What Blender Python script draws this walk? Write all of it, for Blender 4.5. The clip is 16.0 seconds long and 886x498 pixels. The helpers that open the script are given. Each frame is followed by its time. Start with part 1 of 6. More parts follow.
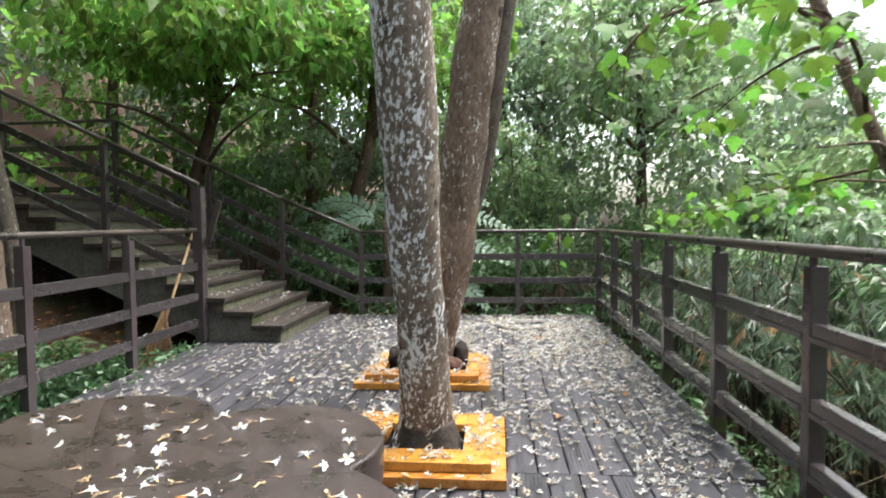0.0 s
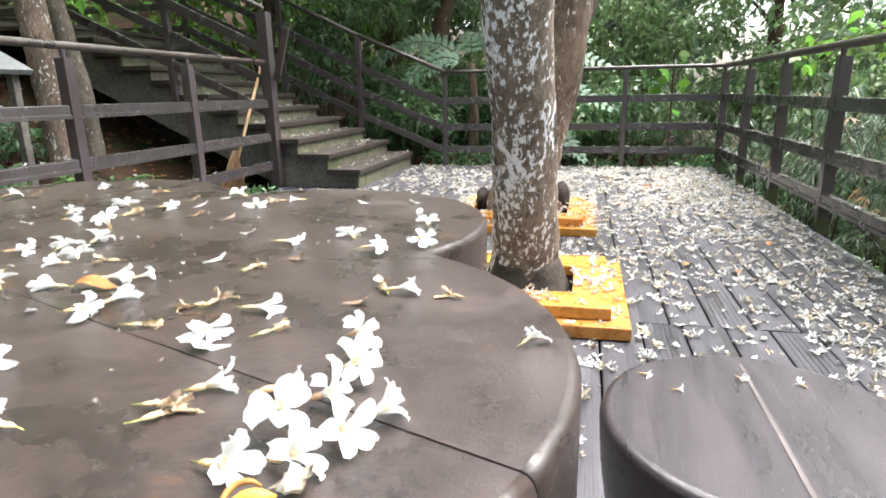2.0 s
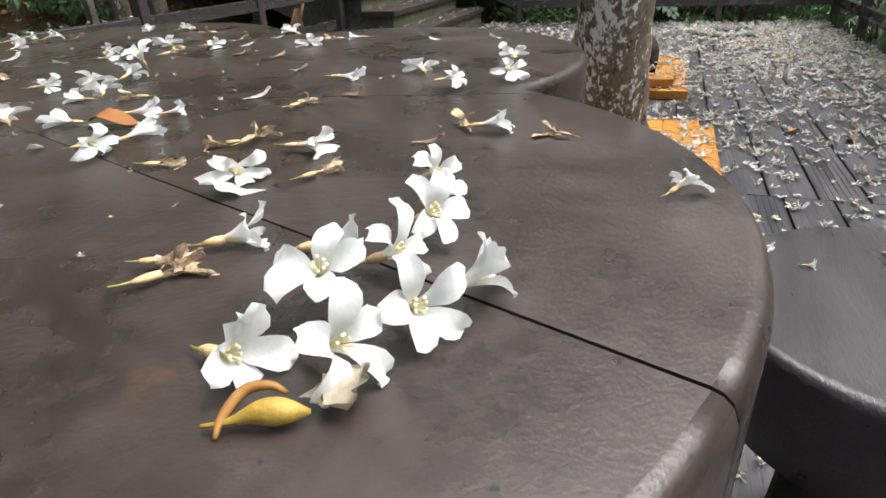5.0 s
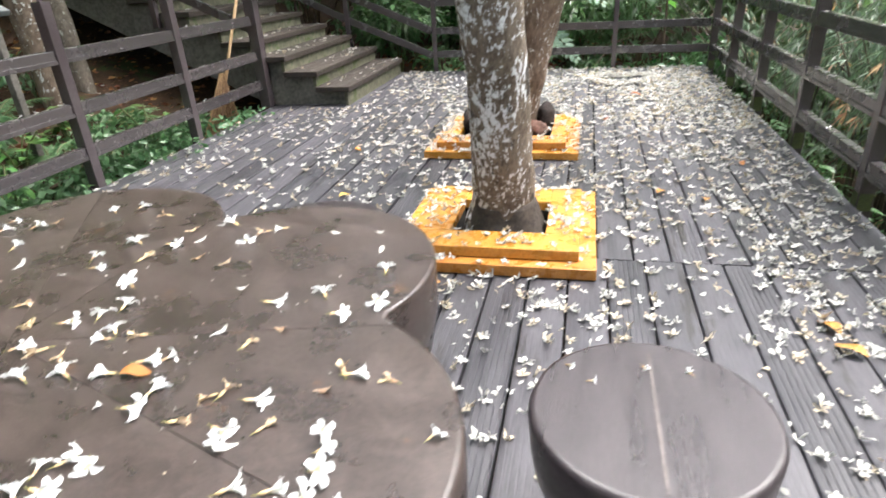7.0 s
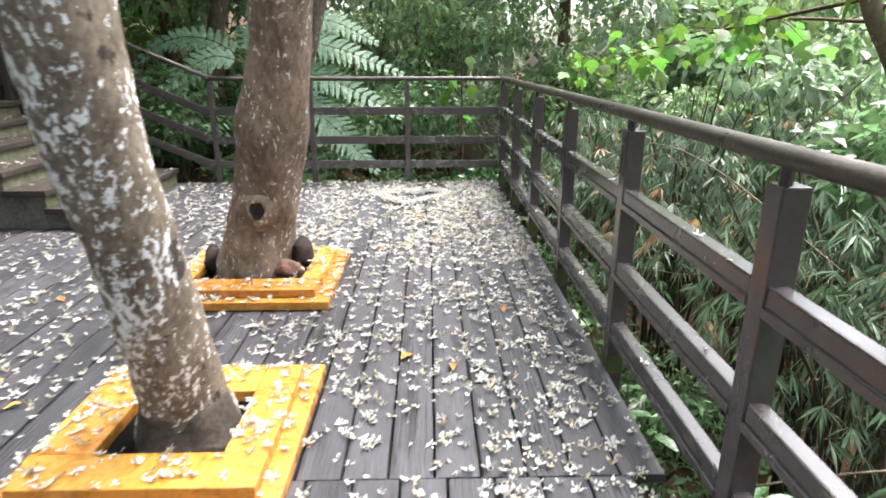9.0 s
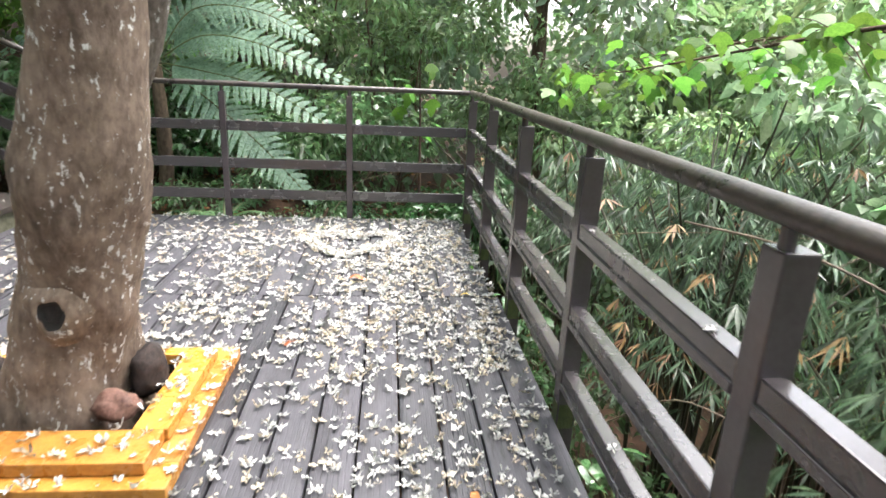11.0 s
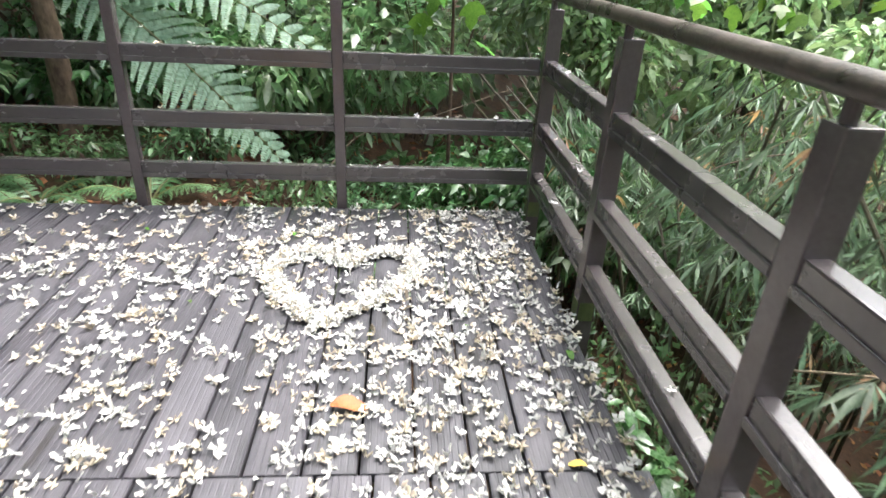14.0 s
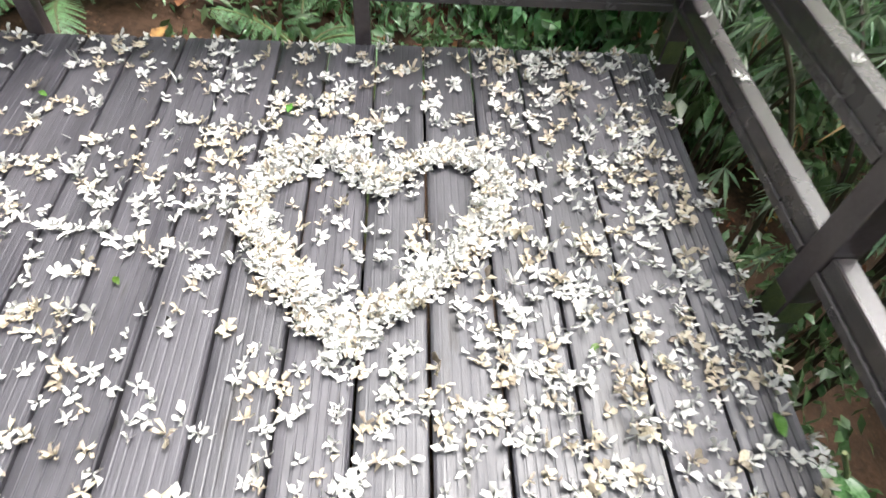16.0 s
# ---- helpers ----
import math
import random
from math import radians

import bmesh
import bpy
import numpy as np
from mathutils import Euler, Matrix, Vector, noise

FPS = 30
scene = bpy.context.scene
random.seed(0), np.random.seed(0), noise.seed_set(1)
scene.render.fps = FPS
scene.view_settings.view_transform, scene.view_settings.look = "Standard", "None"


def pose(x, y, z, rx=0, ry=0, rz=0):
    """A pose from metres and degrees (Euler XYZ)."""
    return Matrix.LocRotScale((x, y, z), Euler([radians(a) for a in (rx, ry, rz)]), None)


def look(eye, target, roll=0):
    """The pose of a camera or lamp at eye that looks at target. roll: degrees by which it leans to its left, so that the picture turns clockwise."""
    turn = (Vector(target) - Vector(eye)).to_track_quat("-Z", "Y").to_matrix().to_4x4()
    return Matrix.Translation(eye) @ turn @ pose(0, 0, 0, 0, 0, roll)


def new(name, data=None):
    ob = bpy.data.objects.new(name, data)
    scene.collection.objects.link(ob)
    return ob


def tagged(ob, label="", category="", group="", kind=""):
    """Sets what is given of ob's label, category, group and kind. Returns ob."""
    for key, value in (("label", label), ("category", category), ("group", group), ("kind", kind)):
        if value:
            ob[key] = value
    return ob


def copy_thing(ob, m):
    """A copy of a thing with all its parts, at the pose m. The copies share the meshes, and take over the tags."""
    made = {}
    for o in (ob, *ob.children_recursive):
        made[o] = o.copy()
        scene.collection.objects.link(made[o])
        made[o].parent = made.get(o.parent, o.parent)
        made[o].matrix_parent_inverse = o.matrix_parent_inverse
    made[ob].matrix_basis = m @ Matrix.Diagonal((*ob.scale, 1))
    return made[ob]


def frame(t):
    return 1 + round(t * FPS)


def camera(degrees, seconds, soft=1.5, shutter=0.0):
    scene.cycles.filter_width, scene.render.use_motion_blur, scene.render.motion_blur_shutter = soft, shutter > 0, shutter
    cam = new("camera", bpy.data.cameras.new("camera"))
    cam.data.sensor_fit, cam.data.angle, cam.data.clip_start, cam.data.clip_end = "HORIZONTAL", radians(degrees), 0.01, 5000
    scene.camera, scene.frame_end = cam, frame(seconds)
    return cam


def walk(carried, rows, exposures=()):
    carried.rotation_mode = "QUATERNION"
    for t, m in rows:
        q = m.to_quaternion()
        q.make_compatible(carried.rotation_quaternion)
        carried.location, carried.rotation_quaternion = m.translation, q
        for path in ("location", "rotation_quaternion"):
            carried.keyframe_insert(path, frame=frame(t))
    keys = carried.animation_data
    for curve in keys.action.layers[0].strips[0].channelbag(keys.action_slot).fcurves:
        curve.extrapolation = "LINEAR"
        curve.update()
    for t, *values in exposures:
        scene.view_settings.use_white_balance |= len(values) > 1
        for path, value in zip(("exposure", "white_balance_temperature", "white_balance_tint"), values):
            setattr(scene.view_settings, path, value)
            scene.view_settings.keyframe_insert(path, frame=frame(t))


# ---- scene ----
cam = camera(73.4, 16.0, shutter=0.4)
PATH = [
    (0, (0.208, -0.045, 1.237), (0.026, 1.944, 1.145), -0.5),
    (0.5, (0.138, 0.169, 1.164), (-0.132, 2.137, 0.932), -0.5),
    (1, (0.082, 0.366, 1.054), (-0.249, 2.297, 0.653), -0.2),
    (1.5, (0.064, 0.502, 0.951), (-0.34, 2.409, 0.502), -0.8),
    (2, (0.054, 0.571, 0.878), (-0.395, 2.452, 0.367), -1.0),
    (2.5, (0.043, 0.624, 0.83), (-0.469, 2.469, 0.253), -1.1),
    (3, (0.023, 0.658, 0.804), (-0.589, 2.412, 0.063), -1.9),
    (3.2, (0.016, 0.662, 0.802), (-0.613, 2.377, -0.011), -1.9),
    (5.3, (0.007, 0.672, 0.825), (-0.624, 2.339, -0.082), -2.8),
    (5.5, (0.008, 0.666, 0.845), (-0.62, 2.334, -0.061), -3.0),
    (6, (0.015, 0.623, 0.907), (-0.6, 2.304, 0.015), -3.9),
    (6.5, (0.078, 0.55, 1.033), (-0.432, 2.275, 0.158), -3.8),
    (7, (0.165, 0.491, 1.17), (-0.273, 2.241, 0.308), -3.4),
    (7.5, (0.323, 0.509, 1.294), (-0.01, 2.31, 0.491), -2.2),
    (8, (0.415, 0.677, 1.301), (0.231, 2.538, 0.593), -0.4),
    (8.5, (0.509, 0.934, 1.312), (0.506, 2.831, 0.678), 0.4),
    (9, (0.699, 1.22, 1.313), (0.745, 3.124, 0.701), -0.0),
    (9.5, (0.782, 1.558, 1.316), (0.908, 3.463, 0.718), 0.7),
    (9.7, (0.815, 1.706, 1.328), (0.949, 3.611, 0.736), 0.3),
    (12, (0.792, 3.334, 1.285), (1.007, 5.232, 0.691), 4.3),
    (12.5, (0.769, 3.677, 1.25), (0.98, 5.554, 0.591), 4.5),
    (13, (0.787, 4.048, 1.25), (0.975, 5.911, 0.548), 4.0),
    (13.5, (0.743, 4.418, 1.268), (0.921, 6.231, 0.443), 3.7),
    (14, (0.765, 4.781, 1.263), (0.923, 6.562, 0.368), 3.0),
    (14.5, (0.698, 5.138, 1.259), (0.866, 6.88, 0.291), 3.1),
    (15, (0.698, 5.47, 1.223), (0.836, 7.113, 0.091), 3.3),
    (15.5, (0.658, 5.756, 1.195), (0.789, 7.174, -0.21), 5.0),
    (16, (0.612, 6.01, 1.14), (0.747, 7.245, -0.428), 5.6),
]
EXPOSURE = [(0.0, 2.25), (0.5, 2.4), (1.0, 2.6), (1.5, 2.75), (2.5, 2.75), (3.2, 2.5), (5.3, 1.55), (5.7, 1.7), (6.0, 1.9), (6.5, 2.45), (7.0, 2.6), (9.0, 2.7), (12.5, 2.85), (14.0, 2.8), (15.0, 2.65), (16.0, 2.4)]
walk(cam, [(t, look(eye, target, roll)) for t, eye, target, roll in PATH], EXPOSURE)

# ---- light ----
world = bpy.data.worlds.new("overcast_sky")
scene.world = world
world.use_nodes = True
wn = world.node_tree
wn.nodes.clear()
sky = wn.nodes.new("ShaderNodeTexSky")
sky.sky_type, sky.sun_disc = "NISHITA", False
sky.sun_elevation, sky.sun_rotation = radians(68.5), radians(58)
sky.air_density, sky.dust_density = 1.0, 6.0
whiten = wn.nodes.new("ShaderNodeHueSaturation")
whiten.inputs["Saturation"].default_value = 0.65
bg = wn.nodes.new("ShaderNodeBackground")
bg.inputs["Strength"].default_value = 0.15
wout = wn.nodes.new("ShaderNodeOutputWorld")
wn.links.new(sky.outputs[0], whiten.inputs["Color"])
wn.links.new(whiten.outputs[0], bg.inputs["Color"])
wn.links.new(bg.outputs[0], wout.inputs[0])
sun_data = bpy.data.lights.new("sun", "SUN")
sun_data.energy, sun_data.angle, sun_data.color = 1.5, radians(40), (0.93, 0.97, 1.0)
sun = new("sun", sun_data)
sun.matrix_world = look((4, 2.5, 12), (0.0, 0.0, 0.0))

# ---- materials ----


def mat(name, dark, light, scale=6.0, rough=0.7, bump=0.2, bump_scale=40.0, vary=0.25, stretch=(1, 1, 1),
        island=False, spec=0.4, spots=None, spot_scale=8.0, spot_edge=0.6, patches=None, patch_scale=3.0, patch_edge=0.62,
        translucent=0.0, rough_vary=0.15, object_space=True, spot_mask=0.0, spot_lean=0.0):
    """Two tones mixed by two scales of noise, random per piece, with optional spots and patches of other colours."""
    m = bpy.data.materials.new(name)
    m.use_nodes = True
    t = m.node_tree
    n, l = t.nodes, t.links
    b = n["Principled BSDF"]
    tc = n.new("ShaderNodeTexCoord")
    mp = n.new("ShaderNodeMapping")
    mp.inputs["Scale"].default_value = stretch
    l.new(tc.outputs["Object" if object_space else "Generated"], mp.inputs["Vector"])
    src = mp.outputs[0]
    rnd = n.new("ShaderNodeNewGeometry" if island else "ShaderNodeObjectInfo")
    rnd_out = rnd.outputs["Random Per Island"] if island else rnd.outputs["Random"]
    off = n.new("ShaderNodeVectorMath")
    off.operation = "ADD"
    mulr = n.new("ShaderNodeMath")
    mulr.operation = "MULTIPLY"
    mulr.inputs[1].default_value = 37.0
    l.new(rnd_out, mulr.inputs[0])
    l.new(src, off.inputs[0])
    if not island:
        l.new(mulr.outputs[0], off.inputs[1])
    src = off.outputs[0]

    def tex(sc, detail=6.0, rg=0.6):
        x = n.new("ShaderNodeTexNoise")
        x.inputs["Scale"].default_value, x.inputs["Detail"].default_value, x.inputs["Roughness"].default_value = sc, detail, rg
        l.new(src, x.inputs["Vector"])
        return x.outputs["Fac"]

    def ramp(fac, a, bb, lo=0.0, hi=1.0):
        x = n.new("ShaderNodeMapRange")
        x.inputs["From Min"].default_value, x.inputs["From Max"].default_value = a, bb
        x.inputs["To Min"].default_value, x.inputs["To Max"].default_value = lo, hi
        l.new(fac, x.inputs["Value"])
        return x.outputs[0]

    def mix(fac, a, bb):
        x = n.new("ShaderNodeMix")
        x.data_type = "RGBA"
        for sock, v in ((x.inputs["Factor"], fac), (x.inputs["A"], a), (x.inputs["B"], bb)):
            if isinstance(v, (tuple, float, int)):
                sock.default_value = (*v, 1) if isinstance(v, tuple) else v
            else:
                l.new(v, sock)
        return x.outputs["Result"]

    big, fine = tex(scale), tex(scale * 7)
    add = n.new("ShaderNodeMath")
    add.operation = "ADD"
    l.new(big, add.inputs[0])
    l.new(fine, add.inputs[1])
    col = mix(ramp(add.outputs[0], 0.75, 1.25), dark, light)
    if spots:
        sp = tex(spot_scale, 9.0, 0.68)
        if spot_mask:
            both = n.new("ShaderNodeMix")
            both.inputs["Factor"].default_value = spot_mask
            l.new(sp, both.inputs["A"])
            l.new(tex(spot_scale * 0.16, 4.0, 0.6), both.inputs["B"])
            sp = both.outputs["Result"]
        if spot_lean:
            axis = n.new("ShaderNodeSeparateXYZ")
            l.new(tc.outputs["Object"], axis.inputs[0])
            lean = n.new("ShaderNodeMath")
            lean.operation = "MULTIPLY_ADD"
            lean.inputs[1].default_value = -spot_lean
            l.new(axis.outputs["X"], lean.inputs[0])
            l.new(sp, lean.inputs[2])
            sp = lean.outputs[0]
        col = mix(ramp(sp, spot_edge, spot_edge + 0.03), col, spots)
    if patches:
        col = mix(ramp(tex(patch_scale, 5.0, 0.7), patch_edge, patch_edge + 0.05), col, patches)
    hsv = n.new("ShaderNodeHueSaturation")
    l.new(ramp(rnd_out, 0, 1, 1 - vary, 1 + vary), hsv.inputs["Value"])
    l.new(ramp(mulr.outputs[0], 0, 37, 0.5 - vary * 0.06, 0.5 + vary * 0.06), hsv.inputs["Hue"])
    l.new(col, hsv.inputs["Color"])
    l.new(hsv.outputs[0], b.inputs["Base Color"])
    l.new(ramp(big, 0.3, 0.7, max(rough - rough_vary, 0.02), min(rough + rough_vary, 1)), b.inputs["Roughness"])
    b.inputs["Specular IOR Level"].default_value = spec
    if bump:
        bp = n.new("ShaderNodeBump")
        bp.inputs["Strength"].default_value, bp.inputs["Distance"].default_value = bump, 0.01
        l.new(tex(bump_scale, 8.0, 0.65), bp.inputs["Height"])
        l.new(bp.outputs[0], b.inputs["Normal"])
    if translucent:
        tr = n.new("ShaderNodeBsdfTranslucent")
        l.new(hsv.outputs[0], tr.inputs["Color"])
        mx = n.new("ShaderNodeMixShader")
        mx.inputs[0].default_value = translucent
        l.new(b.outputs[0], mx.inputs[1])
        l.new(tr.outputs[0], mx.inputs[2])
        l.new(mx.outputs[0], n["Material Output"].inputs["Surface"])
    return m


M_BOARD = mat("wet_deck_wood", (0.0258, 0.0243, 0.0285), (0.053, 0.0498, 0.0580), 3.0, 0.44, 0.12, 60, 0.26, (6, 0.7, 3), spec=0.5,
              patches=(0.017, 0.0145, 0.015), patch_scale=1.8, patch_edge=0.60)
M_JOIST = mat("dark_joist", (0.008, 0.007, 0.006), (0.022, 0.018, 0.015), 5, 0.9, 0.3)
M_RAIL = mat("brown_painted_steel", (0.052, 0.040, 0.042), (0.068, 0.0545, 0.0575), 3, 0.23, 0.02, 120, 0.12, (3, 3, 3), rough_vary=0.04, spec=0.7,
             spots=(0.085, 0.074, 0.072), spot_scale=90, spot_edge=0.78)
# Post paint darkened for the bars, standing in for the dark forest they reflect.
M_BAR = mat("bar_paint_forest_reflection", (0.039, 0.0325, 0.0335), (0.047, 0.040, 0.041), 2, 0.26, 0.02, 90, 0.15, (3, 3, 3), rough_vary=0.04, spec=1.0)
M_TUBE = mat("worn_handrail_paint", (0.022, 0.018, 0.016), (0.075, 0.058, 0.048), 9, 0.36, 0.2, 90, 0.1, spec=0.5,
             spots=(0.12, 0.085, 0.06), spot_scale=14, spot_edge=0.66)
M_YELLOW = mat("yellow_painted_wood", (0.31, 0.130, 0.020), (0.49, 0.225, 0.040), 5, 0.3, 0.3, 50, 0.14, (2, 2, 2), spec=0.5,
               patches=(0.30, 0.13, 0.02), patch_scale=5, patch_edge=0.66, spots=(0.15, 0.085, 0.03), spot_scale=24, spot_edge=0.655, spot_mask=0.2)
M_TABLE = mat("stained_table_top", (0.0190, 0.0130, 0.0114), (0.054, 0.0380, 0.0335), 7.5, 0.31, 0.17, 170, 0.1, (1.5, 1.5, 3), rough_vary=0.11, spec=0.6,
              patches=(0.070, 0.038, 0.024), patch_scale=11.0, patch_edge=0.645, spots=(0.0085, 0.0070, 0.0066), spot_scale=75, spot_edge=0.63, spot_mask=0.10)
M_STOOL = mat("stained_stool_top", (0.020, 0.0152, 0.0170), (0.038, 0.0290, 0.0325), 4, 0.33, 0.3, 60, 0.1, (7, 1, 3), spec=0.6, rough_vary=0.10,
              spots=(0.12, 0.10, 0.10), spot_scale=14, spot_edge=0.73)
M_SEAM = mat("dark_seam", (0.007, 0.006, 0.006), (0.022, 0.018, 0.016), 20, 0.8, 0.1)
M_WORN = mat("worn_grey_edge", (0.055, 0.044, 0.042), (0.12, 0.100, 0.096), 25, 0.5, 0.2, spec=0.4)
M_BARK1 = mat("lichen_bark", (0.085, 0.066, 0.050), (0.24, 0.195, 0.152), 9, 0.9, 0.9, 26, 0.05, (1, 1, 0.6), spec=0.2,
              spots=(0.72, 0.73, 0.74), spot_scale=46, spot_edge=0.521, spot_mask=0.23, spot_lean=0.24, patches=(0.045, 0.036, 0.030), patch_scale=11.0, patch_edge=0.60)
M_BARK_GREY = mat("grey_spotted_bark", (0.060, 0.048, 0.038), (0.17, 0.142, 0.115), 9, 0.9, 0.8, 26, 0.1, (1, 1, 0.6), spec=0.2,
                  spots=(0.38, 0.37, 0.34), spot_scale=30, spot_edge=0.575, spot_mask=0.24)
M_BARK2 = mat("brown_bark", (0.085, 0.060, 0.044), (0.25, 0.185, 0.140), 5, 0.9, 0.8, 24, 0.05, (1, 1, 0.55), spec=0.2,
              spots=(0.60, 0.58, 0.55), spot_scale=48, spot_edge=0.572, spot_mask=0.26, patches=(0.045, 0.030, 0.022), patch_scale=4, patch_edge=0.64)
M_BARK3 = mat("forest_bark", (0.045, 0.030, 0.022), (0.15, 0.105, 0.075), 6, 0.95, 0.7, 22, 0.25, (1, 1, 0.4), spec=0.1,
              spots=(0.30, 0.28, 0.24), spot_scale=12, spot_edge=0.67)
M_BURL = mat("dark_burl", (0.010, 0.007, 0.006), (0.04, 0.025, 0.02), 9, 0.9, 0.8, 30)
M_COLLAR = mat("damp_dark_bark", (0.020, 0.015, 0.012), (0.075, 0.058, 0.046), 9, 0.85, 0.9, 26, 0.05)
M_BURL2 = mat("reddish_root", (0.06, 0.03, 0.02), (0.20, 0.11, 0.08), 9, 0.85, 0.8, 30)
M_STEP = mat("weathered_tread", (0.018, 0.0135, 0.011), (0.050, 0.038, 0.031), 4, 0.6, 0.4, 50, 0.2, (5, 1, 3), spec=0.4,
             patches=(0.042, 0.042, 0.022), patch_scale=2.5, patch_edge=0.62)
M_RISER = mat("mossy_riser", (0.055, 0.054, 0.034), (0.150, 0.140, 0.098), 3, 0.8, 0.3, 40, 0.2, spec=0.3,
              patches=(0.075, 0.09, 0.04), patch_scale=3, patch_edge=0.55)
M_STRINGER = mat("grey_stringer", (0.055, 0.050, 0.044), (0.16, 0.145, 0.125), 4, 0.75, 0.4, 40)
M_SOIL = mat("leaf_litter_soil", (0.018, 0.012, 0.008), (0.070, 0.040, 0.025), 5, 0.95, 0.9, 30, 0, spec=0.1,
             patches=(0.035, 0.05, 0.018), patch_scale=1.1, patch_edge=0.56, spots=(0.13, 0.075, 0.042), spot_scale=18, spot_edge=0.62)
M_LITTER = mat("dead_leaves", (0.09, 0.035, 0.015), (0.30, 0.14, 0.06), 3, 0.8, 0.0, 30, 0.45, island=True, spec=0.2)


def add_throat(m, colour):
    """Tints the base of a petal, near the origin of its flower."""
    n, l = m.node_tree.nodes, m.node_tree.links
    hsv = next(x for x in n if x.bl_idname == "ShaderNodeHueSaturation")
    old = hsv.inputs["Color"].links[0].from_socket
    tc = n.new("ShaderNodeTexCoord")
    ln = n.new("ShaderNodeVectorMath")
    ln.operation = "LENGTH"
    l.new(tc.outputs["Object"], ln.inputs[0])
    rg = n.new("ShaderNodeMapRange")
    rg.inputs["From Min"].default_value, rg.inputs["From Max"].default_value = 0.003, 0.0095
    rg.inputs["To Min"].default_value, rg.inputs["To Max"].default_value = 0.85, 0.0
    l.new(ln.outputs["Value"], rg.inputs["Value"])
    mx = n.new("ShaderNodeMix")
    mx.data_type = "RGBA"
    l.new(rg.outputs[0], mx.inputs["Factor"])
    l.new(old, mx.inputs["A"])
    mx.inputs["B"].default_value = (*colour, 1)
    l.new(mx.outputs["Result"], hsv.inputs["Color"])


def leafmat(name, dark, light, vary=0.4, rough=0.34, tr=0.35, spec=0.85):
    return mat(name, dark, light, 6, rough, 0.0, 10, vary, island=True, spec=spec, translucent=tr)


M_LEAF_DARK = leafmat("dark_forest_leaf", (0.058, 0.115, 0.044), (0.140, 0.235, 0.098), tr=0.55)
M_LEAF_MID = leafmat("forest_leaf", (0.115, 0.180, 0.088), (0.250, 0.340, 0.205), tr=0.5)
M_LEAF_BRIGHT = leafmat("bright_leaf", (0.115, 0.190, 0.062), (0.27, 0.375, 0.180), 0.45, 0.34, tr=0.55, spec=0.55)
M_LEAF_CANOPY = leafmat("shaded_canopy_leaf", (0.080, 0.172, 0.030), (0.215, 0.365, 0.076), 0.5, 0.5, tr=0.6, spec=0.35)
M_LEAF_BAMBOO = leafmat("bamboo_leaf", (0.036, 0.066, 0.034), (0.125, 0.178, 0.100), 0.55, 0.42, spec=0.55)
M_LEAF_DRY = leafmat("dry_bamboo_leaf", (0.20, 0.11, 0.045), (0.42, 0.26, 0.13), 0.3, 0.6)
M_FERN = leafmat("fern_frond", (0.046, 0.118, 0.042), (0.115, 0.225, 0.09), 0.25, 0.5)
M_TREEFERN = leafmat("tree_fern_frond", (0.105, 0.185, 0.115), (0.215, 0.325, 0.220), 0.25, 0.5, spec=0.5)
M_BANK = mat("bank_plant_leaf", (0.055, 0.140, 0.030), (0.130, 0.270, 0.070), 8, 0.4, 0.0, 10, 0.45, spec=0.5, translucent=0.35)
M_BROAD = leafmat("glossy_broad_leaf", (0.030, 0.085, 0.024), (0.085, 0.18, 0.06), 0.35, 0.3)
M_TUNG = mat("tung_leaf", (0.060, 0.155, 0.018), (0.150, 0.290, 0.050), 12, 0.45, 0.0, 10, 0.4, spec=0.4, translucent=0.55)
M_STEM = mat("green_stem", (0.06, 0.07, 0.025), (0.14, 0.15, 0.06), 10, 0.6, 0.1)
M_TWIG = mat("pale_dead_twig", (0.10, 0.075, 0.050), (0.24, 0.19, 0.135), 12, 0.8, 0.3, 60, 0.2, (1, 1, 1))
M_MOSS = mat("green_moss", (0.030, 0.042, 0.012), (0.075, 0.090, 0.028), 30, 0.95, 0.8, 120, 0.2)
M_CULM = mat("old_bamboo_culm", (0.020, 0.016, 0.010), (0.070, 0.060, 0.034), 8, 0.6, 0.2, 30, 0.3)
M_PETAL = mat("fallen_petal", (0.455, 0.443, 0.405), (0.61, 0.60, 0.572), 30, 0.55, 0.0, 10, 0.10, island=True, spec=0.3, translucent=0.2)
M_PETAL_OLD = mat("yellowed_petal", (0.33, 0.27, 0.19), (0.55, 0.49, 0.39), 30, 0.6, 0.0, 10, 0.25, island=True, spec=0.3, translucent=0.2)
M_PETAL_FRESH = mat("fresh_white_petal", (0.76, 0.765, 0.74), (0.84, 0.85, 0.86), 120, 0.5, 0.15, 500, 0.05, spec=0.3, translucent=0.34)
add_throat(M_PETAL_FRESH, (0.72, 0.50, 0.16))
M_WILT = mat("wilted_petal", (0.30, 0.17, 0.07), (0.68, 0.57, 0.42), 90, 0.6, 0.3, 400, 0.3, spec=0.3, translucent=0.15)
M_CALYX = mat("calyx_tube", (0.46, 0.26, 0.11), (0.66, 0.50, 0.30), 300, 0.5, 0.1, 300, 0.25)
M_STALK = mat("green_flower_stalk", (0.22, 0.22, 0.05), (0.40, 0.38, 0.12), 300, 0.5, 0.1, 300, 0.25)
M_BUD = mat("olive_orange_bud", (0.30, 0.19, 0.025), (0.50, 0.32, 0.07), 150, 0.45, 0.2, 400, 0.1)
M_STAMEN = mat("cream_stamens", (0.72, 0.62, 0.30), (0.84, 0.78, 0.52), 60, 0.6, 0.1, 60, 0.1)
M_YLEAF = mat("fallen_yellow_leaf", (0.34, 0.17, 0.03), (0.56, 0.34, 0.08), 20, 0.5, 0.2, 60, 0.3)
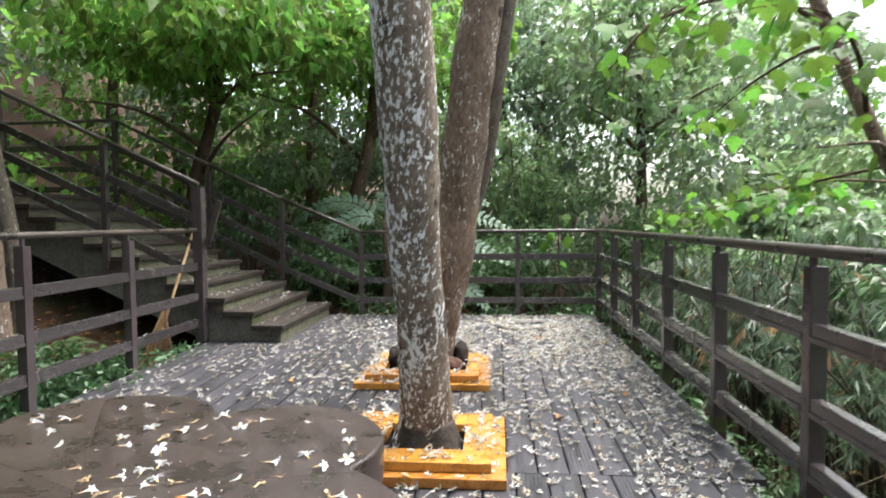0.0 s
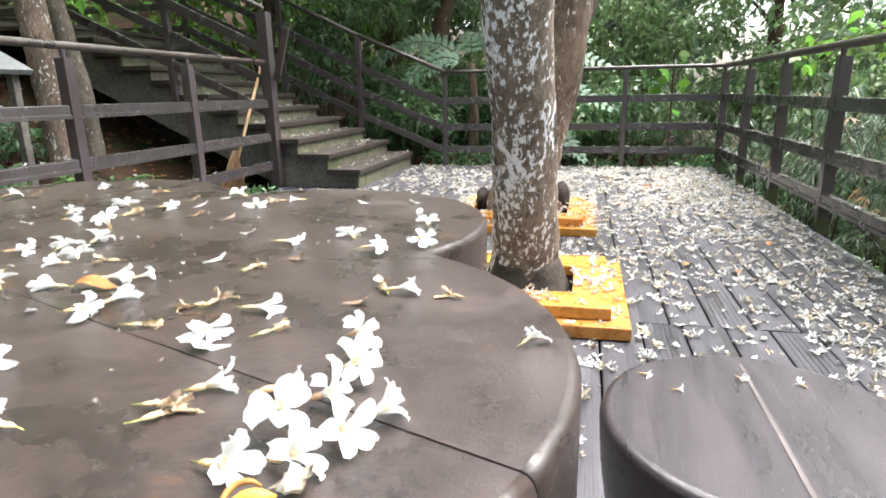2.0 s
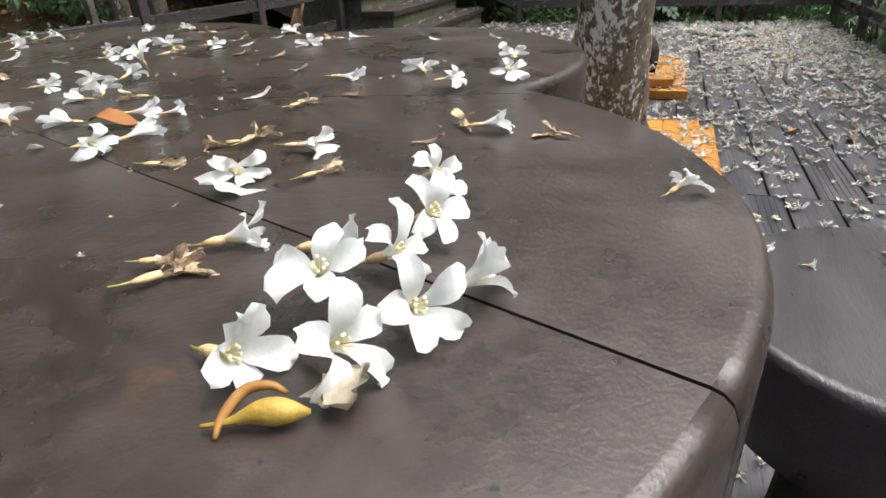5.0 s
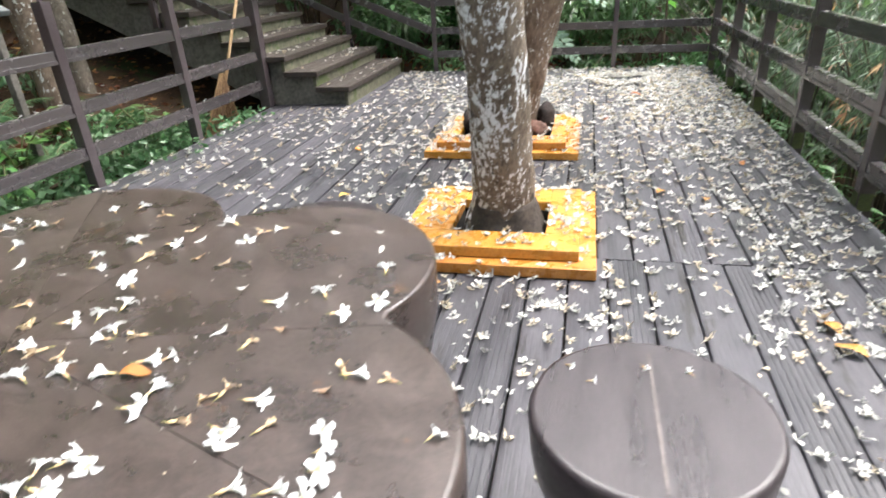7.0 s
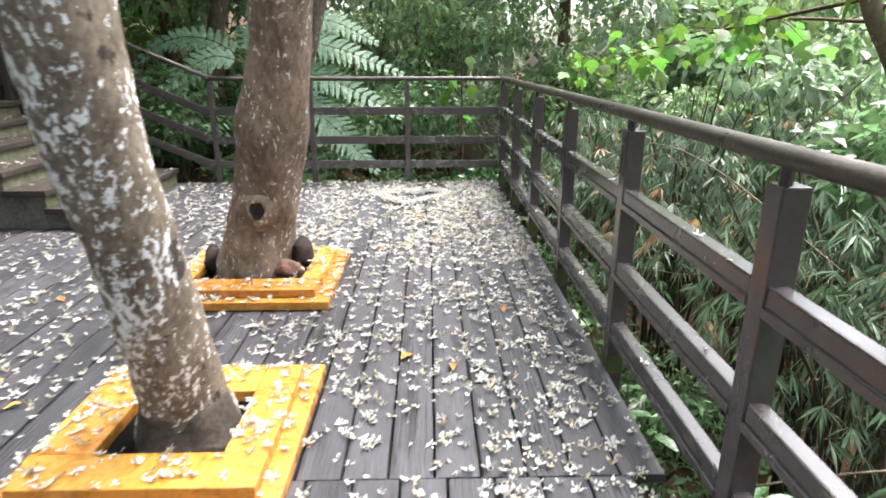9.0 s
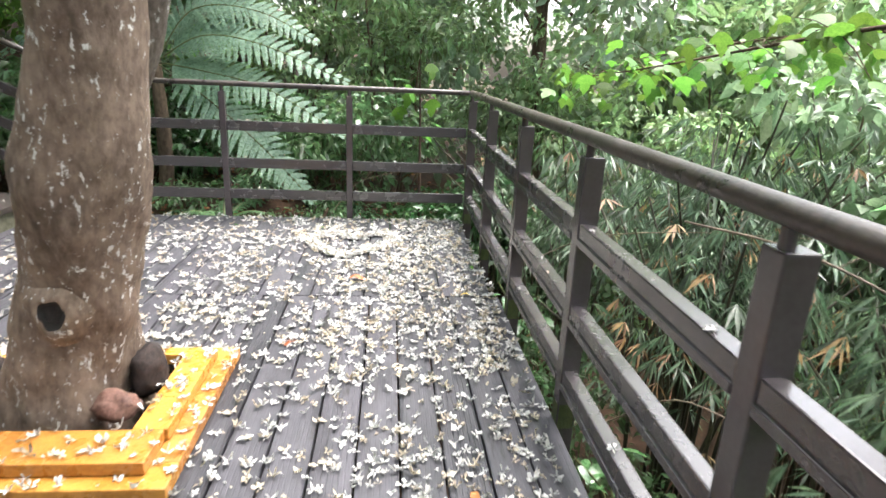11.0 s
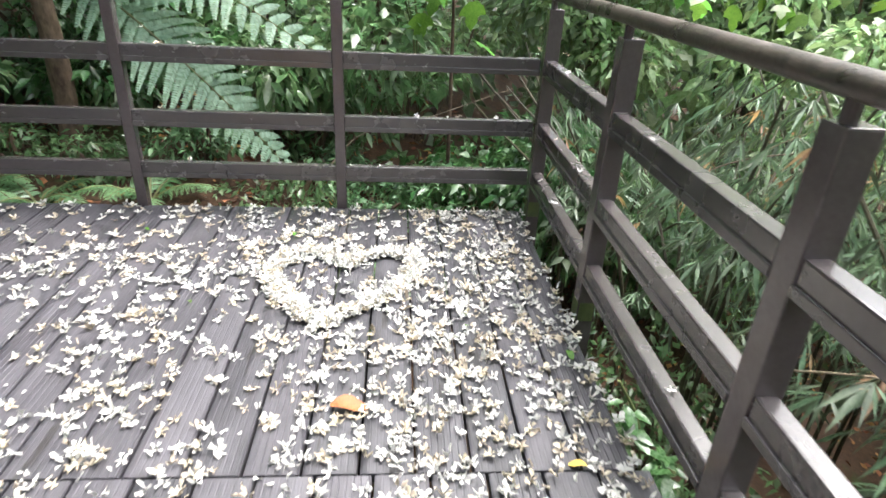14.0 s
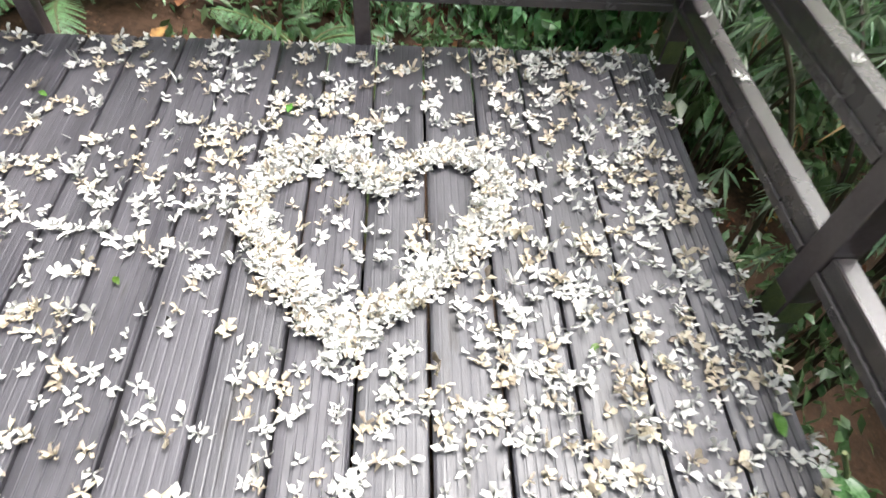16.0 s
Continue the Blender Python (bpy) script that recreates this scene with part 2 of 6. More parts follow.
M_BLEAF = mat("fallen_brown_leaf", (0.16, 0.055, 0.012), (0.42, 0.17, 0.04), 30, 0.5, 0.3, 60, 0.3)
M_BROOM = mat("pale_broom_handle", (0.42, 0.26, 0.13), (0.62, 0.42, 0.24), 10, 0.6, 0.1, 60, 0, (1, 1, 0.2))
M_BRISTLE = mat("broom_bristle", (0.16, 0.09, 0.045), (0.36, 0.22, 0.12), 30, 0.9, 0.2, 90, island=True)
M_PALE = mat("pale_grey_panel", (0.11, 0.12, 0.12), (0.19, 0.20, 0.20), 5, 0.5, 0.1, 60)

# ---- builders ----


def thing(name, label, category, group="", kind="", at=(0, 0, 0)):
    ob = new(name)
    ob.empty_display_size = 0.1
    ob.matrix_world = Matrix.Translation(at)
    return tagged(ob, label, category, group, kind)


def link(name, me, material, parent=None, label=""):
    if material:
        me.materials.append(material)
    ob = new(name, me)
    if parent is not None:
        ob.parent = parent
    if label:
        ob["label"] = label
    return ob


def part(name, bm, material, parent=None, label="", smooth=False):
    me = bpy.data.meshes.new(name)
    if smooth:
        for f in bm.faces:
            f.smooth = True
    bm.to_mesh(me)
    bm.free()
    return link(name, me, material, parent, label)


def part_np(name, verts, faces, material, parent=None, label="", smooth=False):
    """A mesh from vertex and face arrays; every face has the same number of corners."""
    me = bpy.data.meshes.new(name)
    v = np.asarray(verts, dtype=np.float32)
    f = np.asarray(faces, dtype=np.int32)
    k = f.shape[1]
    me.vertices.add(len(v))
    me.vertices.foreach_set("co", v.ravel())
    me.loops.add(f.size)
    me.loops.foreach_set("vertex_index", f.ravel())
    me.polygons.add(len(f))
    me.polygons.foreach_set("loop_start", np.arange(0, f.size, k, dtype=np.int32))
    me.polygons.foreach_set("loop_total", np.full(len(f), k, dtype=np.int32))
    if smooth:
        me.polygons.foreach_set("use_smooth", np.ones(len(f), dtype=bool))
    me.update(calc_edges=True)
    return link(name, me, material, parent, label)


def box(bm, lo, hi, bevel=0.0):
    r = bmesh.ops.create_cube(bm, size=1)
    lo, hi = Vector(lo), Vector(hi)
    for v in r["verts"]:
        v.co = Vector([lo[i] + (v.co[i] + 0.5) * (hi[i] - lo[i]) for i in range(3)])
    if bevel:
        es = list({e for v in r["verts"] for e in v.link_edges})
        bmesh.ops.bevel(bm, geom=es, offset=bevel, segments=2, affect="EDGES", profile=0.6)
    return bm


def bar(bm, a, b, w, h, bevel=0.006):
    """A box section from a to b, w across and h high, with softened edges."""
    a, b = Vector(a), Vector(b)
    d = (b - a)
    ln = d.length
    x = d.normalized()
    y = Vector((0, 0, 1)).cross(x)
    y = y.normalized() if y.length > 1e-4 else Vector((0, 1, 0))
    z = x.cross(y)
    before = set(bm.verts)
    box(bm, (0, -w / 2, -h / 2), (ln, w / 2, h / 2), bevel)
    m = Matrix((x, y, z)).transposed().to_4x4()
    m.translation = a
    bmesh.ops.transform(bm, matrix=m, verts=[v for v in bm.verts if v not in before])
    return bm


def tube(bm, pts, radii, sides=10, wobble=0.0, seed=0, cap=True):
    """A tapered tube along points."""
    pts = [Vector(p) for p in pts]
    rings = []
    side = None
    for i, p in enumerate(pts):
        d = (pts[min(i + 1, len(pts) - 1)] - pts[max(i - 1, 0)]).normalized()
        if side is None:
            side = d.orthogonal().normalized()
        side = (side - d * side.dot(d)).normalized()
        up = d.cross(side)
        r = radii[i] if isinstance(radii, (list, tuple)) else radii
        ring = []
        for k in range(sides):
            a = 2 * math.pi * k / sides
            q = side * math.cos(a) + up * math.sin(a)
            s = 1.0
            if wobble:
                c = p + q * r
                s += wobble * (noise.noise((c.x * 5 + seed, c.y * 5, c.z * 2.5)) + 0.5 * noise.noise((c.x * 13 + seed, c.y * 13, c.z * 9)))
            ring.append(bm.verts.new(p + q * r * s))
        rings.append(ring)
    for r0, r1 in zip(rings, rings[1:]):
        for k in range(sides):
            bm.faces.new((r0[k], r0[(k + 1) % sides], r1[(k + 1) % sides], r1[k]))
    if cap:
        bm.faces.new(list(reversed(rings[0])))
        bm.faces.new(rings[-1])
    return bm


def smooth_path(pts, n=6):
    """Catmull-Rom through the points."""
    p = [Vector(q) for q in pts]
    p = [p[0] * 2 - p[1]] + p + [p[-1] * 2 - p[-2]]
    out = []
    for i in range(1, len(p) - 2):
        for k in range(n):
            t = k / n
            a, b, c, d = p[i - 1], p[i], p[i + 1], p[i + 2]
            out.append(0.5 * (2 * b + (c - a) * t + (2 * a - 5 * b + 4 * c - d) * t * t + (3 * b - a - 3 * c + d) * t ** 3))
    out.append(p[-2])
    return out


def unit(v):
    return v / np.maximum(np.linalg.norm(v, axis=-1, keepdims=True), 1e-6)


def leaves(pos, way, length, width, rng, fold=0.25, droop=0.2):
    """Folded pointed leaves: arrays of base points, directions, lengths and widths to vertices and triangles."""
    n = len(pos)
    way = unit(way)
    rnd = unit(rng.normal(size=(n, 3)) + np.array([0, 0, 1.2]))
    side = unit(np.cross(way, rnd))
    nor = np.cross(side, way)
    L, W = length[:, None], width[:, None]
    down = np.array([0, 0, -1.0])
    mid = pos + way * L * 0.45 + down * L * droop * 0.25
    tip = pos + way * L + down * L * droop
    a = mid + side * W * 0.5 + nor * W * fold
    b = mid - side * W * 0.5 + nor * W * fold
    v = np.stack([pos, a, tip, b, mid], 1).reshape(-1, 3)
    i = (np.arange(n) * 5)[:, None]
    f = np.concatenate([i + np.array([[0, 1, 4]]), i + np.array([[4, 1, 2]]), i + np.array([[0, 4, 3]]), i + np.array([[4, 2, 3]])], 1).reshape(-1, 3)
    return v, f


def crown_points(n, blobs, rng, shell=0.55):
    """Points in clumps: blobs are (x, y, z, rx, ry, rz)."""
    blobs = np.array(blobs, dtype=float)
    w = np.prod(blobs[:, 3:], axis=1) ** 0.67
    pick = rng.choice(len(blobs), n, p=w / w.sum())
    d = unit(rng.normal(size=(n, 3)))
    r = (shell + (1 - shell) * rng.random((n, 1))) ** 0.6
    return blobs[pick, :3] + d * r * blobs[pick, 3:], d


def crown_mesh(name, n, blobs, size, aspect, material, seed, parent, label="", droop=0.3):
    rng = np.random.default_rng(seed)
    p, d = crown_points(n, blobs, rng)
    way = d * 0.7 + rng.normal(size=(n, 3)) * 0.6 + np.array([0, 0, -0.25])
    ln = size * rng.uniform(0.6, 1.3, n)
    v, f = leaves(p, way, ln, ln * aspect * rng.uniform(0.8, 1.2, n), rng, 0.2, droop)
    return part_np(name, v, f, material, parent, label)


def ground_z(x, y):
    """Height of the forest floor: a bank rises towards -x, the ground falls away towards +x."""
    left = max(0.0, -x - 2.75)
    z = -0.28 + 0.30 * left + 0.03 * left * left * (left < 4) + (0.03 * 16 + 0.18 * (left - 4)) * (left >= 4)
    right = max(0.0, x + 0.4)
    z -= min(0.42 * right, 2.2 + 0.04 * right)
    back = max(0.0, y - 8)
    z += min(0.16 * back, 2.5)
    z += 0.09 * noise.noise((x * 0.9, y * 0.9, 0)) + 0.03 * noise.noise((x * 4, y * 4, 3))
    inside = min(max(min(x + 2.9, 1.6 - x), 0) / 0.3, 1) * min(max(min(8.0 - y, y + 3), 0) / 0.3, 1)
    return z - 0.35 * inside if x > -2.85 else z


# ---- ground ----
def build_ground():
    xs = np.concatenate([np.linspace(-80, -9, 14), np.linspace(-8.5, 9, 90), np.linspace(10, 80, 14)])
    ys = np.concatenate([np.linspace(-80, -4, 12), np.linspace(-3.5, 14, 90), np.linspace(15, 90, 16)])
    v = [(x, y, ground_z(x, y)) for y in ys for x in xs]
    w = len(xs)
    f = [(j * w + i, j * w + i + 1, (j + 1) * w + i + 1, (j + 1) * w + i) for j in range(len(ys) - 1) for i in range(w - 1)]
    g = part_np("ground", v, f, M_SOIL, None, smooth=True)
    tagged(g, "brown forest soil with leaf litter and moss around the deck", "ground", kind="structure")
    rng = np.random.default_rng(5)
    n = 5200
    x = np.concatenate([rng.uniform(-6.5, -2.92, n // 2), rng.uniform(-3, 7, n // 2)])
    y = np.concatenate([rng.uniform(0, 9, n // 2), rng.uniform(7.9, 12, n // 2)])
    p = np.array([(a, b, ground_z(a, b) + 0.015) for a, b in zip(x, y)])
    way = rng.normal(size=(n, 3)) * np.array([1, 1, 0.15])
    ln = rng.uniform(0.04, 0.11, n)
    vv, ff = leaves(p, way, ln, ln * 0.5, rng, 0.15, 0.0)
    tagged(part_np("leaf_litter", vv, ff, M_LITTER), "scattered brown dead leaves on the forest floor", "leaf litter", kind="stuff")


build_ground()

# ---- deck ----
PITCH = 0.154
DECK_X0, DECK_X1, DECK_Y0, DECK_Y1 = -2.84, 1.462, -2.2, 7.77
BOX1 = (-0.643, 2.635, 0.246, 3.53)
BOX2 = (-0.86, 4.22, 0.148, 5.17)
HOLES = [(-0.39, 2.865, 0.03, 3.235), (-0.67, 4.46, -0.04, 5.0)]


def board_mesh(name, length, seed):
    """A ribbed decking plank, running along y from 0, its top at z = 0."""
    w, h = PITCH - 0.008, 0.034
    prof = []
    groove = seed % 3
    n = 7
    for i in range(n):
        x0 = -w / 2 + 0.006 + (w - 0.012) * i / n
        x1 = -w / 2 + 0.006 + (w - 0.012) * (i + 1) / n
        g = 0.0016 if groove == 1 else 0.0004
        prof += [(x0, -0.0 if i else -0.0015), (x1 - 0.006, 0.0), (x1 - 0.0045, -g), (x1 - 0.0015, -g)]
    prof += [(w / 2 - 0.003, 0.0), (w / 2, -0.004), (w / 2, -h), (-w / 2, -h), (-w / 2, -0.004)]
    bm = bmesh.new()
    a = [bm.verts.new((x, 0.0, z)) for x, z in prof]
    b = [bm.verts.new((x, length, z)) for x, z in prof]
    for i in range(len(prof)):
        k = (i + 1) % len(prof)
        bm.faces.new((a[k], a[i], b[i], b[k]))
    bm.faces.new(a)
    bm.faces.new(list(reversed(b)))
    bmesh.ops.recalc_face_normals(bm, faces=bm.faces)
    me = bpy.data.meshes.new(name)
    bm.to_mesh(me)
    bm.free()
    me.materials.append(M_BOARD)
    return me


def build_deck():
    bm = bmesh.new()
    for y in np.arange(DECK_Y0 + 0.1, DECK_Y1, 0.6):
        if 2.8 < y < 3.3 or 4.4 < y < 5.1:
            bar(bm, (DECK_X0, y, -0.10), (-0.75, y, -0.10), 0.06, 0.12, 0)
            bar(bm, (0.15, y, -0.10), (DECK_X1, y, -0.10), 0.06, 0.12, 0)
        else:
            bar(bm, (DECK_X0, y, -0.10), (DECK_X1, y, -0.10), 0.06, 0.12, 0)
    for x in (DECK_X0 + 0.06, -1.4, 0.6, DECK_X1 - 0.06):
        bar(bm, (x, DECK_Y0, -0.23), (x, DECK_Y1 - 0.05, -0.23), 0.08, 0.14, 0)
    for x in (DECK_X0 + 0.3, -1.4, 0.6, DECK_X1 - 0.1):
        for y in (-1.0, 1.5, 4.0, 6.9):
            bar(bm, (x, y, -2.2), (x, y, -0.29), 0.12, 0.12, 0)
    floor = part("floor", bm, M_JOIST)
    tagged(floor, "dark wet timber deck of ribbed boards strewn with white blossoms", "deck", kind="structure")
    return floor


deck = build_deck()

# ---- railings ----
POST_H, RAIL_Z, TUBE_Z = 1.042, (0.772, 0.462, 0.197), 1.105
POST_Y = [7.78, 6.75, 5.70, 4.65, 3.58, 2.52, 1.46, 0.40, -0.66, -1.72]


def rail(a, b, w, h, parent):
    """A rail with a slightly wider foot along its lower edge."""
    bm = bar(bmesh.new(), a, b, w, h)
    d = Vector((0, 0, -h / 2 + 0.012))
    bar(bm, Vector(a) + d, Vector(b) + d, w + 0.014, 0.026, 0.003)
    part("rail", bm, M_BAR, parent)


def post(name, x, y, z0, z1, w, parent, d=None):
    d = d or w
    bm = bmesh.new()
    box(bm, (x - w / 2, y - d / 2, z0), (x + w / 2, y + d / 2, z1), 0.005)
    p = part(name, bm, M_RAIL, parent)
    return p


def peg(x, y, z0, z1, parent):
    part("peg", tube(bmesh.new(), [(x, y, z0), (x, y, z1)], 0.016, 10), M_RAIL, parent)


def right_railing():
    r = thing("railing", "dark brown painted deck railing with three rails and round handrail", "railing", "deck railings")
    x = 1.512
    for i, y in enumerate(POST_Y):
        post("post", x, y, -0.35, POST_H, 0.070, r)
        peg(x - 0.01, y, POST_H, TUBE_Z, r)
        foot = bmesh.new()
        h = 0.07 + 0.06 * noise.noise((y * 3.1, 2, 0))
        for dx, dy, a, b in ((-0.0362, -0.030, 0.0012, 0.060), (-0.030, -0.0362, 0.060, 0.0012)):
            lo, hi = Vector((x + dx, y + dy, -0.02)), Vector((x + dx + a, y + dy + b, h))
            box(foot, lo, hi)
        part("moss", foot, M_MOSS, r, "green moss on the post foot")
    for y0, y1 in zip(POST_Y[1:], POST_Y):
        for z in RAIL_Z:
            rail((x - 0.006, y0 + 0.035, z), (x - 0.006, y1 - 0.035, z), 0.050, 0.078, r)
    part("handrail", tube(bmesh.new(), [(x - 0.01, y, TUBE_Z) for y in np.linspace(-2.3, 7.80, 24)], 0.027, 16, 0.03), M_TUBE, r, "worn round handrail", True)


def far_railing():
    r = thing("railing", "dark brown painted railing at the far end of the deck", "railing", "deck railings")
    y = 7.79
    xs = [-1.61, -0.56, 0.473]
    for x in xs:
        post("post", x, y, -0.3, POST_H, 0.052, r)
        peg(x, y, POST_H, TUBE_Z, r)
    ends = xs + [1.4645]
    for x0, x1 in zip(ends, ends[1:]):
        for z in RAIL_Z:
            b = 0.026 if x1 < 1.4 else 0.0
            rail((x0 + 0.026, y, z), (x1 - b, y, z), 0.045, 0.078, r)
    part("handrail", tube(bmesh.new(), [(x, y, TUBE_Z) for x in np.linspace(-1.61, 1.475, 12)], 0.022, 14), M_TUBE, r, smooth=True)


LEFT_X = -2.86


def left_railing():
    r = thing("railing", "dark brown painted railing beside the planted bank", "railing", "deck railings")
    ys = [4.65, 3.54, 2.43, 1.32, 0.21, -0.90, -2.0]
    for y in ys:
        post("post", LEFT_X, y, -0.3, POST_H + 0.06, 0.070, r)
        peg(LEFT_X, y, POST_H + 0.06, TUBE_Z + 0.065, r)
    ends = [5.80] + ys
    for y1, y0 in zip(ends, ends[1:]):
        for z in RAIL_Z:
            rail((LEFT_X, y0 + 0.035, z + 0.03), (LEFT_X, y1 - (0.035 if y1 < 5.7 else 0.05), z + 0.03), 0.05, 0.078, r)
    part("handrail", tube(bmesh.new(), [(LEFT_X, y, TUBE_Z + 0.065) for y in np.linspace(-2.3, 5.77, 18)], 0.024, 14), M_TUBE, r, smooth=True)


right_railing()
far_railing()
left_railing()

# ---- stairs ----
STEP_X, STEP_Z, RUN, RISE = -2.0, 0.180, 0.305, 0.143
ST_Y0, ST_Y1 = 5.88, 7.68
N1, N2 = 11, 9
LANDING = 1.3


def step_at(k):
    """Nose x and top z of step k; a landing follows the first flight."""
    if k < N1:
        return STEP_X - RUN * k, STEP_Z + RISE * k
    return STEP_X - RUN * k - LANDING, STEP_Z + RISE * k


def build_stairs():
    s = thing("staircase", "weathered timber staircase with mossy risers climbing from the deck", "staircase", at=(0, 0, 0))
    for k in range(N1 + N2):
        x, z = step_at(k)
        depth = RUN + 0.04 if k != N1 - 1 else RUN + LANDING + 0.04
        t = bmesh.new()
        box(t, (x - depth, ST_Y0 - 0.02, z - 0.05), (x, ST_Y1, z), 0.008)
        part("tread", t, M_STEP, s)
        rb = bmesh.new()
        box(rb, (x - 0.06, ST_Y0 + 0.01, z - RISE - (0.08 if k == 0 else 0.0)), (x - 0.03, ST_Y1 - 0.02, z - 0.05))
        part("riser", rb, M_RISER, s)
    for y, wd in ((ST_Y0 + 0.10, 0.07), (ST_Y1 - 0.04, 0.06)):
        for k0, k1 in ((0, N1 - 1), (N1, N1 + N2 - 1)):
            bm = bmesh.new()
            pts = []
            for k in range(k0, k1 + 1):
                x, z = step_at(k)
                pts += [(x - 0.07, z - RISE - 0.055), (x - 0.07, z - 0.055)]
            xe, ze = step_at(k1)
            x0, z0 = step_at(k0)
            pts += [(xe - RUN, ze - 0.055), (xe - RUN, ze - 0.42), (x0 - 0.55, z0 - 0.42 + RISE * 0.5), (x0 - 0.07, z0 - RISE - 0.06 - 0.12 * (k0 > 0))]
            a = [bm.verts.new((px, y - wd / 2, pz)) for px, pz in pts]
            b = [bm.verts.new((px, y + wd / 2, pz)) for px, pz in pts]
            n = len(pts)
            for i in range(n):
                bm.faces.new((a[i], a[(i + 1) % n], b[(i + 1) % n], b[i]))
            bm.faces.new(a)
            bm.faces.new(list(reversed(b)))
            bmesh.ops.recalc_face_normals(bm, faces=bm.faces)
            part("stringer", bm, M_STRINGER, s)
    for x, y in ((-5.4, ST_Y0 + 0.1), (-5.4, ST_Y1 - 0.1), (-6.5, ST_Y0 + 0.1), (-6.5, ST_Y1 - 0.1)):
        bm = bmesh.new()
        box(bm, (x - 0.06, y - 0.06, ground_z(x, y) - 0.2), (x + 0.06, y + 0.06, STEP_Z + RISE * (N1 - 1) - 0.05))
        part("support_post", bm, M_STRINGER, s)


def stair_rail(y, x_first, label, full):
    r = thing("railing", label, "railing", "stair railings")
    slope = RISE / RUN

    def floor_z(x):
        xl = STEP_X - RUN * (N1 - 1)
        top = STEP_Z + RISE * (N1 - 1)
        if x > xl:
            return STEP_Z + (STEP_X - x) * slope
        if x > xl - LANDING - RUN:
            return top
        return top + (xl - LANDING - RUN - x) * slope

    H = 1.06
    xl = STEP_X - RUN * (N1 - 1)
    xs = [x_first]
    while xs[-1] - 1.02 > xl - 0.2:
        xs.append(xs[-1] - 1.02)
    xs[-1] = xl
    xs += [xl - LANDING - RUN, xl - LANDING - RUN - 1.2, xl - LANDING - RUN - 2.4]
    for i, x in enumerate(xs):
        z0 = 0.0 if i == 0 and full else floor_z(x) - 0.3
        w = 0.10 if (i == 0 and full) else 0.06
        post("post", x, y, z0, floor_z(x) + H - 0.03, w, r)
    knots = [Vector((x, y, floor_z(x))) for x in xs]
    if not full:
        knots = [Vector((-1.61, y, 0.05))] + knots
    for a, b in zip(knots, knots[1:]):
        for dz in (0.69, 0.40, 0.12):
            g = (b - a).normalized() * 0.03
            part("rail", bar(bmesh.new(), a + g + Vector((0, 0, dz)), b - g + Vector((0, 0, dz)), 0.045, 0.08), M_BAR, r)
        part("handrail", tube(bmesh.new(), [a + Vector((0, 0, H)), b + Vector((0, 0, H))], 0.024, 12), M_TUBE, r, smooth=True)
    return r


build_stairs()
front_rail = stair_rail(5.85, -2.86, "dark brown stair railing rising from a stout corner post", True)
stair_rail(7.79, -2.69, "dark brown stair railing on the far side of the steps", False)
part("end_bracket", bar(bmesh.new(), (-2.64, 5.85, 1.47), (-2.78, 5.85, 1.00), 0.04, 0.06), M_TUBE, front_rail)


# ---- table and stool ----
TC = Vector((-0.651, 1.064, 0.0))
TOP, THICK = 0.70, 0.175
LOBES = ((-19.5, 0.415, 0.318), (45.0, 0.415, 0.284), (120.0, 0.415, 0.298), (193.0, 0.415, 0.30), (266.0, 0.41, 0.30))
JOINTS = (-56.0, 12.5, 86.0, 156.5, 229.5, 304.0)


def lobe_outline(a0, a1, n=22):
    """The table's edge between two headings, seen from its centre: the union of five circles."""
    out = []
    for i in range(n + 1):
        a = a0 + (a1 - a0) * i / n
        best = 0.0
        for deg, dist, rad in LOBES:
            d = radians(deg) - a
            q = rad ** 2 - (dist * math.sin(d)) ** 2
            if q > 0 and math.cos(d) > 0:
                best = max(best, dist * math.cos(d) + math.sqrt(q))
        w = 1 + 0.008 * noise.noise((math.cos(a) * 2.2, math.sin(a) * 2.2, 7))
        out.append((math.cos(a) * best * w, math.sin(a) * best * w))
    return out


def slab(bm, outline, top, thick, edge=0.018, taper=0.95):
    """A slab with a rounded rim, from an outline whose first point is its inner corner."""
    c = Vector((sum(p[0] for p in outline) / len(outline), sum(p[1] for p in outline) / len(outline), 0))
    levels = [(0, 0.0), (edge * 0.30, edge * 0.06), (edge * 0.72, edge * 0.32), (edge, edge), (edge, thick * 0.6), (edge * 1.0, thick)]
    rings = []
    for ins, dz in levels:
        ring = []
        for px, py in outline:
            v = Vector((px, py, 0))
            d = v - c
            s = 1 - (edge - ins) / max(d.length, 0.01)
            if dz > thick * 0.5:
                s *= 1 - (1 - taper) * (dz / thick - 0.4)
            q = c + d * s
            ring.append(bm.verts.new((q.x, q.y, top - dz)))
        rings.append(ring)
    n = len(outline)
    for r0, r1 in zip(rings, rings[1:]):
        for k in range(n):
            bm.faces.new((r0[k], r1[k], r1[(k + 1) % n], r0[(k + 1) % n]))
    bm.faces.new(rings[0])
    bm.faces.new(list(reversed(rings[-1])))
    bmesh.ops.recalc_face_normals(bm, faces=bm.faces)
    for f in bm.faces:
        f.smooth = len(f.verts) == 4
    return bm


